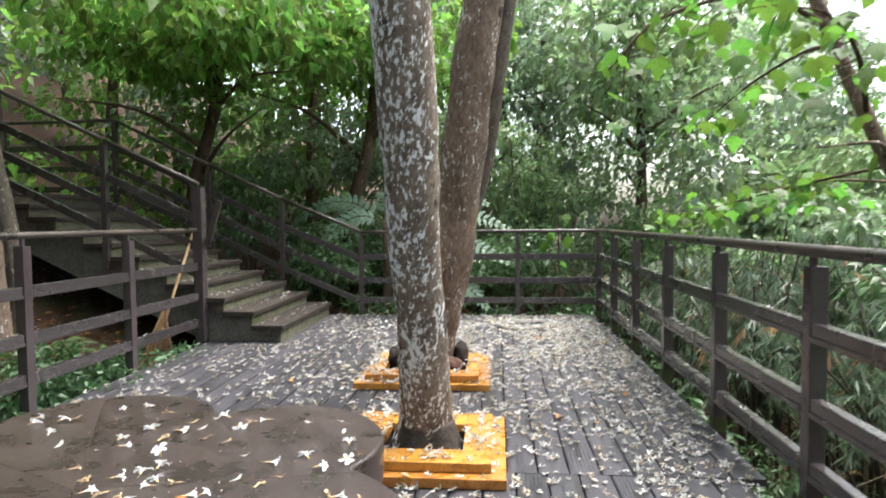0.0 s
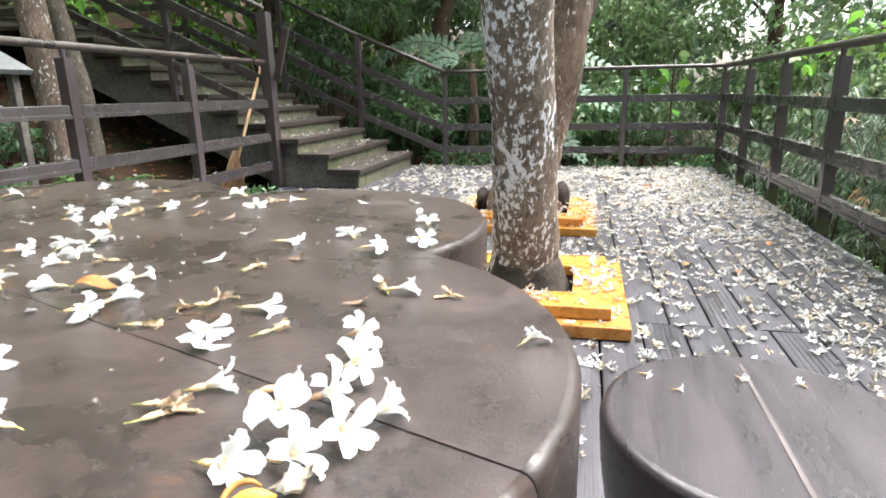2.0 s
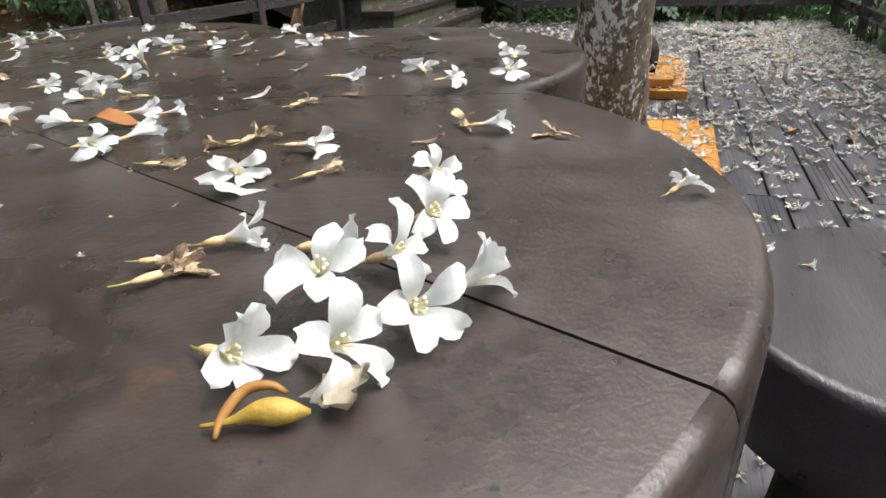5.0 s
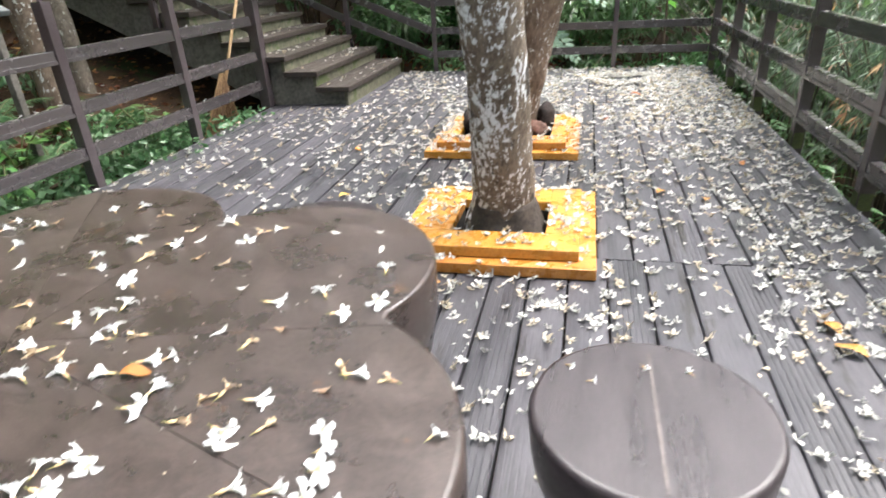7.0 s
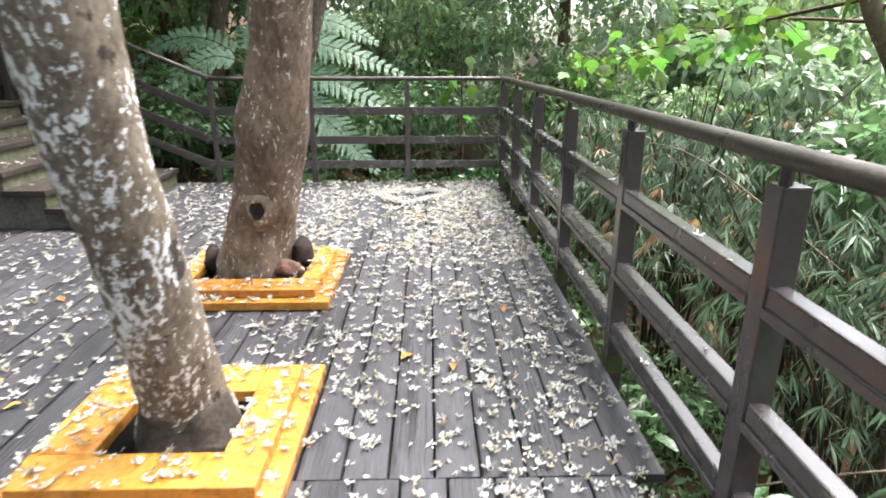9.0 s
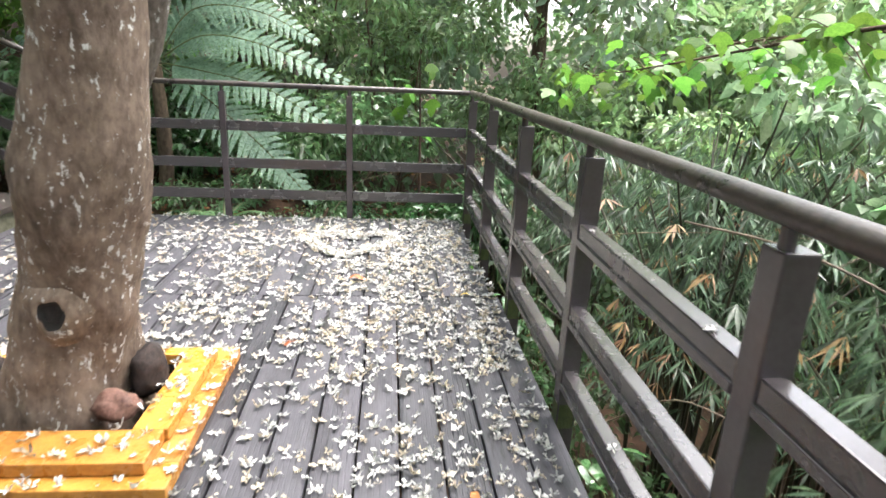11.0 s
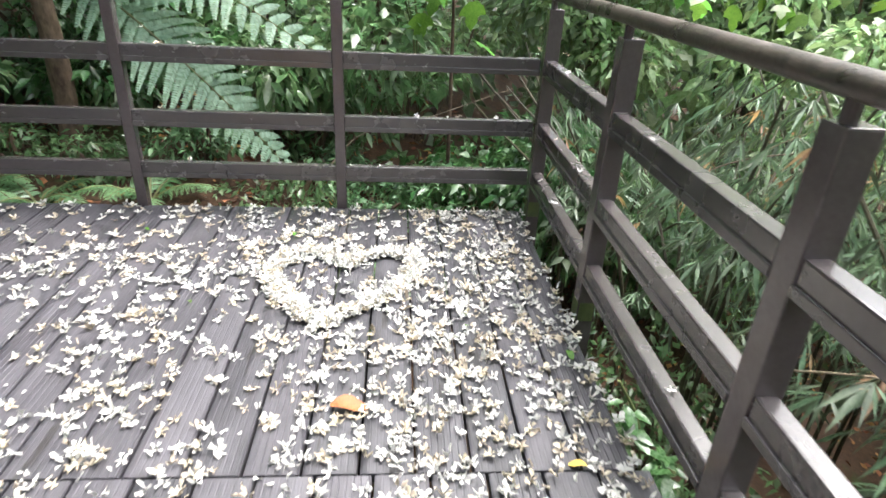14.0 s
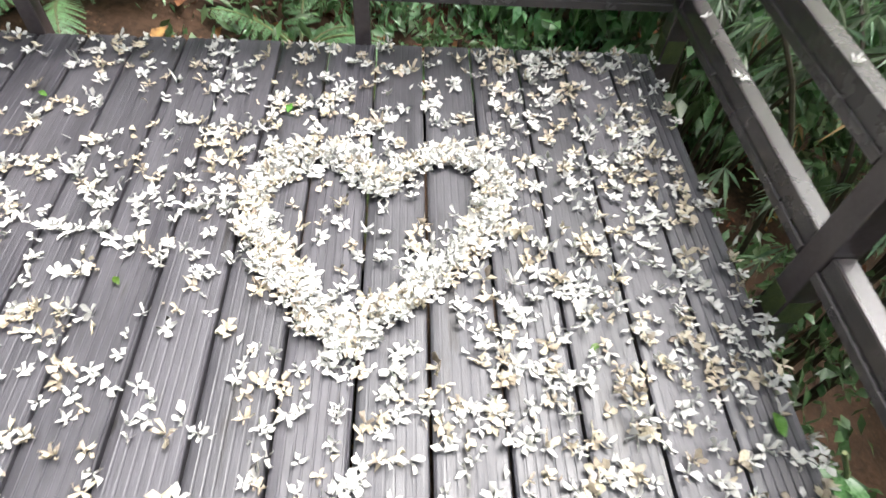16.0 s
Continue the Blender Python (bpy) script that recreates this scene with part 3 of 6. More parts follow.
def build_table():
    t = thing("table", "flower-shaped dark brown stained outdoor table strewn with fallen blossoms", "table", at=(TC.x, TC.y, 0))
    for k in range(5):
        mid = radians(LOBES[k][0])
        a0, a1 = radians(JOINTS[k]), radians(JOINTS[k + 1])
        cuts = [(a0, mid), (mid, a1)] if k != 1 else [(a0, a1)]
        for b0, b1 in cuts:
            pts = lobe_outline(b0, b1, 40 if len(cuts) == 1 else 22)
            m = (b0 + b1) / 2
            gap = 0.001
            off = Vector((math.cos(m), math.sin(m))) * gap
            ring = [(off.x, off.y)] + [(p[0] - math.cos(m) * 0 + (gap * math.sin(b0) if i == 0 else (-gap * math.sin(b1) if i == len(pts) - 1 else 0)),
                                        p[1] - (gap * math.cos(b0) if i == 0 else (-gap * math.cos(b1) if i == len(pts) - 1 else 0)) * -1 * 0)
                                       for i, p in enumerate(pts)]
            part("top_segment", slab_sector(ring), M_TABLE, t)
    core = bmesh.new()
    pts = lobe_outline(0, 2 * math.pi, 120)[:-1]
    v0 = [core.verts.new((x * 0.93, y * 0.93, TOP - 0.012)) for x, y in pts]
    v1 = [core.verts.new((x * 0.93, y * 0.93, TOP - THICK + 0.02)) for x, y in pts]
    for i in range(len(pts)):
        core.faces.new((v0[i], v1[i], v1[(i + 1) % len(pts)], v0[(i + 1) % len(pts)]))
    core.faces.new(list(reversed(v0)))
    core.faces.new(v1)
    bmesh.ops.recalc_face_normals(core, faces=core.faces)
    part("seam_filler", core, M_SEAM, t)
    leg = tube(bmesh.new(), [(0, 0, 0.002), (0, 0, 0.05), (0, 0, 0.3), (0, 0, TOP - THICK + 0.02)], [0.30, 0.26, 0.22, 0.26], 24, 0.05)
    part("pedestal", leg, M_TABLE, t, smooth=True)


def slab_sector(ring):
    """One wedge of the top: sharp sides towards its neighbours, a rounded outer rim."""
    bm = bmesh.new()
    inner, rim = ring[0], ring[1:]
    e = 0.009
    levels = [(e, 0.0), (e * 0.62, e * 0.07), (e * 0.25, e * 0.35), (0, e), (0.0, THICK * 0.5), (0.016, THICK)]
    rows = []
    for ins, dz in levels:
        row = []
        for p in rim:
            r = math.hypot(*p)
            s = (r - ins) / r
            row.append(bm.verts.new((p[0] * s, p[1] * s, TOP - dz)))
        rows.append(row)
    ct, cb = bm.verts.new((inner[0], inner[1], TOP)), bm.verts.new((inner[0], inner[1], TOP - THICK))
    for r0, r1 in zip(rows, rows[1:]):
        for i in range(len(rim) - 1):
            bm.faces.new((r0[i], r1[i], r1[i + 1], r0[i + 1])).smooth = True
    bm.faces.new([ct] + rows[0])
    bm.faces.new([cb] + list(reversed(rows[-1])))
    bm.faces.new([ct, cb] + [r[0] for r in reversed(rows)])
    bm.faces.new([cb, ct] + [r[-1] for r in rows])
    bmesh.ops.recalc_face_normals(bm, faces=bm.faces)
    # narrow the wedge a little so that a real joint stays open on both sides
    c = Vector((sum(p[0] for p in rim) / len(rim), sum(p[1] for p in rim) / len(rim), 0)) * 0.7
    for v in bm.verts:
        a = Vector((v.co.x, v.co.y, 0))
        side = Vector((-c.y, c.x, 0)).normalized()
        d = (a - c).dot(side)
        v.co -= side * (0.0011 if d > 0.004 else (-0.0011 if d < -0.004 else 0))
    return bm


def build_stool(cx, cy, turn):
    r, top, th = 0.217, 0.44, 0.14
    s = thing("stool", "round dark brown stained stump stool with a worn pale seam", "stool", "stools round the table")
    out = []
    for i in range(56):
        a = 2 * math.pi * i / 56
        w = r * (1 + 0.012 * noise.noise((math.cos(a) * 2, math.sin(a) * 2, 3)))
        out.append((math.cos(a) * w, math.sin(a) * w))
    bm = bmesh.new()
    slab(bm, out, top, th, 0.014, 0.90)
    part("seat", bm, M_STOOL, s)
    wl = bmesh.new()
    box(wl, (0.005, -0.19, top + 0.0005), (0.011, 0.17, top + 0.0012))
    part("seam", wl, M_WORN, s, "pale worn seam line")
    for k in range(3):
        a = radians(100 + 120 * k)
        part("leg", tube(bmesh.new(), [(math.cos(a) * 0.12, math.sin(a) * 0.12, 0.002), (math.cos(a) * 0.10, math.sin(a) * 0.10, top - th + 0.01)], [0.034, 0.03], 12), M_SEAM, s)
    s.matrix_world = pose(cx, cy, 0, 0, 0, turn)


build_table()
build_stool(0.308, 1.37, 0)
build_stool(-0.64, 2.115, 55)


# ---- planters round the trunks ----
def plank(bm, a, b, w, z0, z1):
    bar(bm, (a[0], a[1], (z0 + z1) / 2), (b[0], b[1], (z0 + z1) / 2), w, z1 - z0, 0.006)
    return bm


def build_planter(rect, hole, seed, open_corner):
    x0, y0, x1, y1 = rect
    h0, k0, h1, k1 = hole
    p = thing("planter_box", "two-tiered yellow painted timber frame round a tree trunk", "planter", "planter boxes", at=(0, 0, 0))
    lw = 0.13
    for a, b in (((x0, y0 + lw / 2), (x1, y0 + lw / 2)), ((x0, y1 - lw / 2), (x1, y1 - lw / 2)),
                 ((x0 + lw / 2, y0 + lw), (x0 + lw / 2, y1 - lw)), ((x1 - lw / 2, y0 + lw), (x1 - lw / 2, y1 - lw))):
        part("lower_plank", plank(bmesh.new(), a, b, lw, 0.003, 0.052), M_YELLOW, p)
    ux0, uy0, ux1, uy1 = x0 + 0.075, y0 + 0.06, x1 - 0.07, y1 - 0.10
    fw, bw, sl, sr = k0 - uy0, uy1 - k1, h0 - ux0, ux1 - h1
    for a, b, w in (((ux0, uy0 + fw / 2), (ux1 - (sr * 0.1 if open_corner else 0), uy0 + fw / 2), fw), ((ux0 + sl, uy1 - bw / 2), (ux1 - sr, uy1 - bw / 2), bw),
                    ((ux0 + sl / 2, uy0 + fw), (ux0 + sl / 2, uy1), sl), ((ux1 - sr / 2, uy0 + fw), (ux1 - sr / 2, uy1), sr)):
        part("upper_plank", plank(bmesh.new(), a, b, w, 0.055, 0.102), M_YELLOW, p)
    bm = bmesh.new()
    for a, b in (((h0 - 0.02, k0 - 0.015), (h1 + 0.02, k0 - 0.015)), ((h0 - 0.02, k1 + 0.015), (h1 + 0.02, k1 + 0.015)),
                 ((h0 - 0.015, k0), (h0 - 0.015, k1)), ((h1 + 0.015, k0), (h1 + 0.015, k1))):
        plank(bm, a, b, 0.028, -0.2, 0.054)
    part("hole_lining", bm, M_JOIST, p)


build_planter(BOX1, HOLES[0], 1, False)
build_planter(BOX2, HOLES[1], 2, True)


# ---- the two deck trees ----
def trunk_mesh(path, radii, sides, wobble, seed, n=7):
    pts = smooth_path(path, n)
    k = len(path) - 1
    rad = []
    for i in range(len(pts)):
        u = i / (len(pts) - 1) * k
        j = min(int(u), k - 1)
        rad.append(radii[j] + (radii[j + 1] - radii[j]) * (u - j))
    return tube(bmesh.new(), pts, rad, sides, wobble, seed)


def deck_tree_one():
    t = thing("tree", "tree trunk covered in white lichen growing through the deck", "tree", at=(-0.185, 3.12, 0))
    path = [(0, 0.08, -0.6), (0, 0.01, 0.0), (0.002, -0.02, 0.15), (0.01, -0.12, 0.55), (-0.004, -0.26, 1.05), (-0.018, -0.36, 1.55), (-0.045, -0.50, 2.3), (-0.16, -0.75, 3.6), (-0.5, -1.1, 5.6)]
    part("trunk", trunk_mesh(path, [0.23, 0.185, 0.152, 0.134, 0.125, 0.136, 0.143, 0.13, 0.08], 40, 0.11, 1, 12), M_BARK1, t, smooth=True)
    part("root_collar", trunk_mesh([(0, 0.05, -0.3), (0, 0.0, 0.0), (0.002, -0.01, 0.09), (0.004, -0.03, 0.19)], [0.215, 0.186, 0.166, 0.130], 40, 0.34, 9, 6), M_COLLAR, t, "dark damp swollen root collar", True)
    for a, b, c in (((-0.1, -0.55, 2.5), (0.5, -1.2, 3.6), (1.5, -1.8, 4.6)), ((-0.25, -0.75, 3.6), (-1.4, -1.0, 4.4), (-2.6, -1.6, 4.8)), ((-0.35, -0.85, 4.2), (-0.3, -2.0, 5.0), (0.2, -3.2, 5.4))):
        part("limb", trunk_mesh([a, b, c], [0.07, 0.05, 0.02], 12, 0.1, 2, 5), M_BARK_GREY, t, smooth=True)
    # Unseen crown, its clumps set out to shade the table and left deck.
    crown_mesh("crown", 5600, [(-2.8, 0.2, 5.3, 1.9, 2.0, 0.7), (-2.4, -1.6, 4.9, 1.6, 1.5, 0.7), (1.3, -2.0, 4.9, 1.4, 1.4, 0.6), (0.0, -3.2, 5.4, 1.8, 1.6, 0.7), (-0.8, -1.8, 6.0, 1.6, 1.5, 0.7)],
               0.13, 0.62, M_LEAF_MID, 11, t)


def deck_tree_two():
    t = thing("tree", "brown-barked leaning tree with a knot hole growing through the deck", "tree", at=(-0.385, 4.80, 0))
    path = [(0, 0, -0.6), (0.0, 0, 0.0), (0.055, -0.02, 0.31), (0.122, -0.06, 0.6), (0.192, -0.10, 0.9), (0.265, -0.15, 1.3), (0.315, -0.19, 1.65), (0.42, -0.26, 2.4), (0.55, -0.3, 3.3), (0.75, -0.3, 5.4)]
    part("trunk", trunk_mesh(path, [0.34, 0.265, 0.205, 0.195, 0.20, 0.175, 0.17, 0.165, 0.15, 0.08], 40, 0.12, 5, 12), M_BARK2, t, smooth=True)
    stem = [(0.24, -0.06, 1.0), (0.39, -0.07, 1.35), (0.505, -0.10, 1.8), (0.63, -0.14, 2.6), (0.80, -0.1, 3.6)]
    part("stem", trunk_mesh(stem, [0.05, 0.075, 0.075, 0.07, 0.05], 18, 0.12, 8, 8), M_BARK_GREY, t, smooth=True)
    def knot(name, rows, material, label):
        bm = bmesh.new()
        ring = []
        for rr, yy in rows:
            row = []
            for k in range(24):
                a = 2 * math.pi * k / 24
                w = rr * (1 + 0.22 * noise.noise((math.cos(a) * 1.6, math.sin(a) * 1.6, 4)) + 0.10 * math.sin(3 * a))
                row.append(bm.verts.new((0.100 + math.cos(a) * w * 0.85, yy - 0.040 + 0.010 * noise.noise((math.cos(a) * 2, math.sin(a) * 2, rr * 30)), 0.48 + math.sin(a) * w * 1.1)))
            ring.append(row)
        for r0, r1 in zip(ring, ring[1:]):
            for k in range(24):
                bm.faces.new((r0[k], r0[(k + 1) % 24], r1[(k + 1) % 24], r1[k])).smooth = True
        if material is M_SEAM:
            bm.faces.new(ring[-1])
        bmesh.ops.recalc_face_normals(bm, faces=bm.faces)
        part(name, bm, material, t, label)

    knot("knot_rim", ((0.125, -0.165), (0.098, -0.200), (0.076, -0.218), (0.060, -0.225), (0.050, -0.220)), M_BARK2, "swollen bark rim of the knot")
    # Shallow dark disc over uncut bark; its colour gives the hollow's shade.
    knot("knot_hole", ((0.060, -0.224), (0.050, -0.219), (0.03, -0.213)), M_SEAM, "dark disc painted in as the shaded hollow of the knot")

    def lump(name, c, r, material, seed):
        b = bmesh.new()
        bmesh.ops.create_icosphere(b, subdivisions=3, radius=1)
        for v in b.verts:
            s = 1 + 0.35 * noise.noise(v.co * 1.8 + Vector((seed, 0, 0))) + 0.15 * noise.noise(v.co * 5)
            v.co = Vector((v.co.x * r[0] * s + c[0], v.co.y * r[1] * s + c[1], v.co.z * r[2] * s + c[2]))
        part(name, b, material, t, smooth=True)
    lump("burl", (0.285, -0.02, 0.15), (0.07, 0.09, 0.10), M_BURL, 3)
    lump("burl", (-0.245, -0.05, 0.12), (0.06, 0.09, 0.09), M_BURL, 9)
    lump("root", (0.245, -0.21, 0.11), (0.075, 0.06, 0.055), M_BURL2, 5)
    part("limb", trunk_mesh([(0.55, -0.3, 3.3), (1.5, 0.2, 4.2), (2.6, 0.8, 4.8)], [0.08, 0.05, 0.02], 12, 0.1, 2, 5), M_BARK2, t, smooth=True)
    crown_mesh("crown", 1500, [(1.2, 0.4, 5.6, 1.7, 1.5, 0.8), (2.6, 1.0, 5.2, 1.2, 1.2, 0.6), (0, 1.5, 5.9, 1.5, 1.2, 0.7)], 0.13, 0.62, M_LEAF_MID, 12, t)


deck_tree_one()
deck_tree_two()


# ---- forest ----
def forest_tree(path, radii, blobs, n, size, aspect, material, seed, label, bark=None, limbs=(), at=(0, 0, 0), category="tree", group="forest trees"):
    t = thing("tree", label, category, group, at=at)
    part("trunk", trunk_mesh(path, radii, 16, 0.15, seed, 6), bark or M_BARK3, t, smooth=True)
    for lb in limbs:
        part("limb", trunk_mesh(lb, [radii[-1] * 0.9, radii[-1] * 0.5, radii[-1] * 0.2], 8, 0.1, seed, 4), bark or M_BARK3, t, smooth=True)
    crown_mesh("crown", n, blobs, size, aspect, material, seed, t)
    return t


def clumpy(rng, cx, cy, cz, rx, ry, rz, k, small=0.4):
    """k small clumps spread inside one big ellipsoid."""
    d = unit(rng.normal(size=(k, 3))) * (rng.random((k, 1)) ** 0.5)
    out = []
    for i in range(k):
        s = small * rng.uniform(0.7, 1.4)
        out.append((cx + d[i, 0] * rx, cy + d[i, 1] * ry, cz + d[i, 2] * rz, s * 1.2, s * 1.2, s * 0.6))
    return out


def build_forest():
    rng = np.random.default_rng(21)
    made = {}
    kinds = (("dark", M_LEAF_DARK, 0.17), ("mid", M_LEAF_MID, 0.17), ("bright", M_LEAF_BRIGHT, 0.18), ("tall", M_LEAF_CANOPY, 0.19))
    for i, (k, m, sz) in enumerate(kinds):
        h = 5.2 + i * 0.7
        bl = clumpy(rng, 0, 0, h - 0.6, 1.9, 1.9, 2.4, 34, 0.55) + clumpy(rng, 0, 0, 2.2, 1.4, 1.4, 1.4, 12, 0.5)
        limbs = [[(0.05, 0, h * f), (0.9 * math.cos(a), 0.9 * math.sin(a), h * f + 0.7), (1.8 * math.cos(a), 1.8 * math.sin(a), h * f + 1.0)] for f, a in ((0.45, 0.3), (0.55, 2.4), (0.65, 4.4))]
        made[k] = forest_tree([(0, 0, -0.5), (0.03, 0, 1.2), (0.12, 0.05, 3), (0.0, 0.1, h)], [0.16, 0.13, 0.10, 0.05], bl, 4800, sz, 0.60, m, 40 + i,
                              {"dark": "shady forest tree with dense dark green leaves", "mid": "leafy green forest tree behind the railing",
                               "bright": "bright yellow-green leafy tree in open light", "tall": "tall dark forest tree behind the stairs"}[k], limbs=limbs, at=(-30, 40 + 6 * i, 0))
    spots = [("bright", -3.4, 11.4), ("mid", -1.6, 13.4), ("mid", 9.0, 7.5), ("mid", 7.5, 13.0), ("mid", -6.0, 11.2), ("mid", 1.2, 14.0), ("bright", 3.0, 11.5),              ("bright", 6.6, 3.6), ("mid", 7.0, 1.0), ("tall", -7.6, 11.5), ("mid", -8.6, 8.6), ("dark", -7.2, 4.2),
             ("dark", -6.2, 1.6), ("tall", -9.4, 6.0), ("mid", -9.6, 13.0), ("mid", -4.0, 14.0), ("bright", 0.4, 16), ("bright", 4.8, 15), 
             ("mid", 10, 4), ("bright", -2, 17), ("bright", 2.6, 19), ("tall", -7, 18), ("bright", 8, 18), ("mid", -12, 10), ("bright", -13, 6), ("bright", -12, 16),
             ("dark", -5.5, -2.5), ("mid", -2.0, -5.5), ("mid", 3.0, -5.0), ("mid", 6.0, -2.5)]
    for k, x, y in spots:
        s = rng.uniform(0.85, 1.2)
        z = ground_z(x, y)
        o = copy_thing(made[k], Matrix.Translation((x, y, z)) @ Matrix.Rotation(rng.uniform(0, 6.28), 4, "Z"))
        o.scale = (s, s, s * rng.uniform(0.9, 1.1))
    for o in made.values():
        o.matrix_world = Matrix.Translation((-14 - 3 * list(made.values()).index(o), 20, ground_z(-14, 20)))
    # trunks on the bank beside the stairs
    forest_tree([(-4.15, 4.75, 0.0), (-4.25, 4.75, 1.2), (-4.35, 4.8, 2.2), (-4.3, 4.9, 4.6)], [0.13, 0.12, 0.11, 0.07],
                clumpy(rng, -3.7, 4.9, 4.1, 1.9, 2.2, 0.6, 34, 0.45), 2600, 0.16, 0.7, M_LEAF_CANOPY, 61, "reddish-brown tree trunk on the planted bank", M_BARK2,
                limbs=[[(-4.33, 4.84, 3.0), (-3.6, 4.4, 3.7), (-2.7, 3.8, 4.1)]])
    forest_tree([(-4.30, 5.2, 0.0), (-4.45, 5.3, 0.9), (-4.7, 5.4, 1.8), (-5.0, 5.5, 3.0), (-5.3, 5.6, 4.6)], [0.10, 0.09, 0.085, 0.08, 0.05],
                clumpy(rng, -3.6, 7.6, 4.1, 2.4, 2.0, 0.8, 36, 0.45), 3600, 0.16, 0.7, M_LEAF_CANOPY, 62, "slender grey lichen-spotted trunk on the bank", M_BARK_GREY)
    # dark canopy trees behind the stairs
    forest_tree([(-2.3, 9.9, -0.1), (-2.25, 9.9, 1.4), (-1.9, 9.8, 2.6), (-1.7, 9.6, 4.4)], [0.13, 0.12, 0.10, 0.06],
                clumpy(rng, -1.7, 9.4, 3.9, 1.9, 1.5, 1.2, 40, 0.42), 4200, 0.15, 0.66, M_LEAF_CANOPY, 64, "shaded tree with dark backlit leaves behind the far railing",
                limbs=[[(-2.05, 9.85, 2.3), (-2.8, 9.5, 3.0), (-3.6, 9.2, 3.3)], [(-1.9, 9.8, 2.6), (-1.2, 9.4, 3.1), (-0.5, 9.1, 3.3)], [(-1.75, 9.65, 3.6), (-1.3, 9.0, 4.1), (-1.0, 8.3, 4.3)]])
    forest_tree([(-4.6, 8.9, 0.3), (-4.5, 8.9, 1.8), (-4.1, 8.8, 3.0), (-3.8, 8.6, 4.6)], [0.12, 0.11, 0.09, 0.05],
                clumpy(rng, -4.4, 8.6, 4.0, 1.8, 1.4, 1.0, 34, 0.42), 3600, 0.15, 0.66, M_LEAF_CANOPY, 65, "dark crooked tree with spreading limbs over the stairs",
                limbs=[[(-4.3, 8.85, 2.4), (-5.0, 8.3, 2.9), (-5.9, 7.8, 3.0)], [(-4.1, 8.8, 3.0), (-3.3, 8.2, 3.3), (-2.5, 7.9, 3.3)], [(-4.4, 8.9, 2.0), (-3.8, 8.5, 2.5), (-3.2, 8.4, 2.9)]])
    # slender leaning tree past the open side
    forest_tree([(3.8, 4.6, -2.0), (3.55, 4.6, 0.5), (3.32, 4.6, 1.2), (3.05, 4.6, 1.65), (2.53, 4.6, 2.84), (2.2, 4.6, 3.9), (2.0, 4.6, 5.2)], [0.075, 0.065, 0.06, 0.055, 0.048, 0.04, 0.025],
                clumpy(rng, 2.4, 4.9, 5.2, 1.0, 1.0, 0.4, 8, 0.35), 500, 0.15, 0.7, M_LEAF_BRIGHT, 63, "slender leaning grey tree past the railing", M_BARK2,
                limbs=[[(3.05, 4.6, 1.65), (2.8, 4.3, 1.75), (2.3, 4.1, 1.7)]])


def far_woods():
    """A thick belt of leaf clumps round the clearing, thinner and lower towards the open side."""
    rng = np.random.default_rng(17)
    for nm, label, mat_, a0, a1, zmax, n, size, seed in (
            # Unseen belt at the camera's back, tall to hold low sky light off the table.
            ("far_foliage", "unseen foliage belt added behind the camera to block light", M_LEAF_DARK, 196, 330, 9.5, 32000, 0.20, 4),
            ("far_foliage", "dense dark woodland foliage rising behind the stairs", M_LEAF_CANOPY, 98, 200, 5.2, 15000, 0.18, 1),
            ("far_foliage", "sunlit woodland foliage beyond the far railing", M_LEAF_MID, 50, 108, 4.4, 15000, 0.17, 2),
            ("far_foliage", "bright open foliage on the falling slope", M_LEAF_BRIGHT, -35, 70, 3.5, 24000, 0.20, 3)):
        blobs = []
        far = 20.0 if seed == 3 else 13.0
        for _ in range(330 if seed == 3 else 210):
            a, r = radians(rng.uniform(a0, a1)), rng.uniform(7.0, far)
            x, y = math.cos(a) * r, 4.0 + math.sin(a) * r
            g = ground_z(x, y)
            z = g + (zmax - g) * rng.random() ** (1.7 if seed == 3 else 1.2)
            if seed == 1 and z > 2.4 and 124 < math.degrees(a) < 152 and rng.random() < 0.8:
                continue
            s = rng.uniform(0.5, 1.0)
            blobs.append((x, y, z, s, s, s * 0.6))
        ob = crown_mesh(nm, n, blobs, size, 0.6, mat_, seed, None)
        tagged(ob, label, "foliage", kind="stuff")


far_woods()
build_forest()


def shrub_mass(name, label, n, blobs, size, aspect, material, seed, category="shrub", group="undergrowth"):
    cx, cy = np.mean([b[0] for b in blobs]), np.mean([b[1] for b in blobs])
    s = thing(name, label, category, group, at=(cx, cy, ground_z(cx, cy)))
    o = Vector((cx, cy, ground_z(cx, cy)))
    rel = [(b[0] - o.x, b[1] - o.y, b[2] - o.z, b[3], b[4], b[5]) for b in blobs]
    for b in rel[:8]:
        part("stem", tube(bmesh.new(), smooth_path([(b[0] * 0.3, b[1] * 0.3, -0.05), (b[0] * 0.7, b[1] * 0.7, b[2] * 0.55), (b[0], b[1], max(b[2], 0.1))], 3), [0.014] * 6 + [0.006], 5), M_BARK3, s)
    crown_mesh("foliage", n, rel, size, aspect, material, seed, s)
    return s


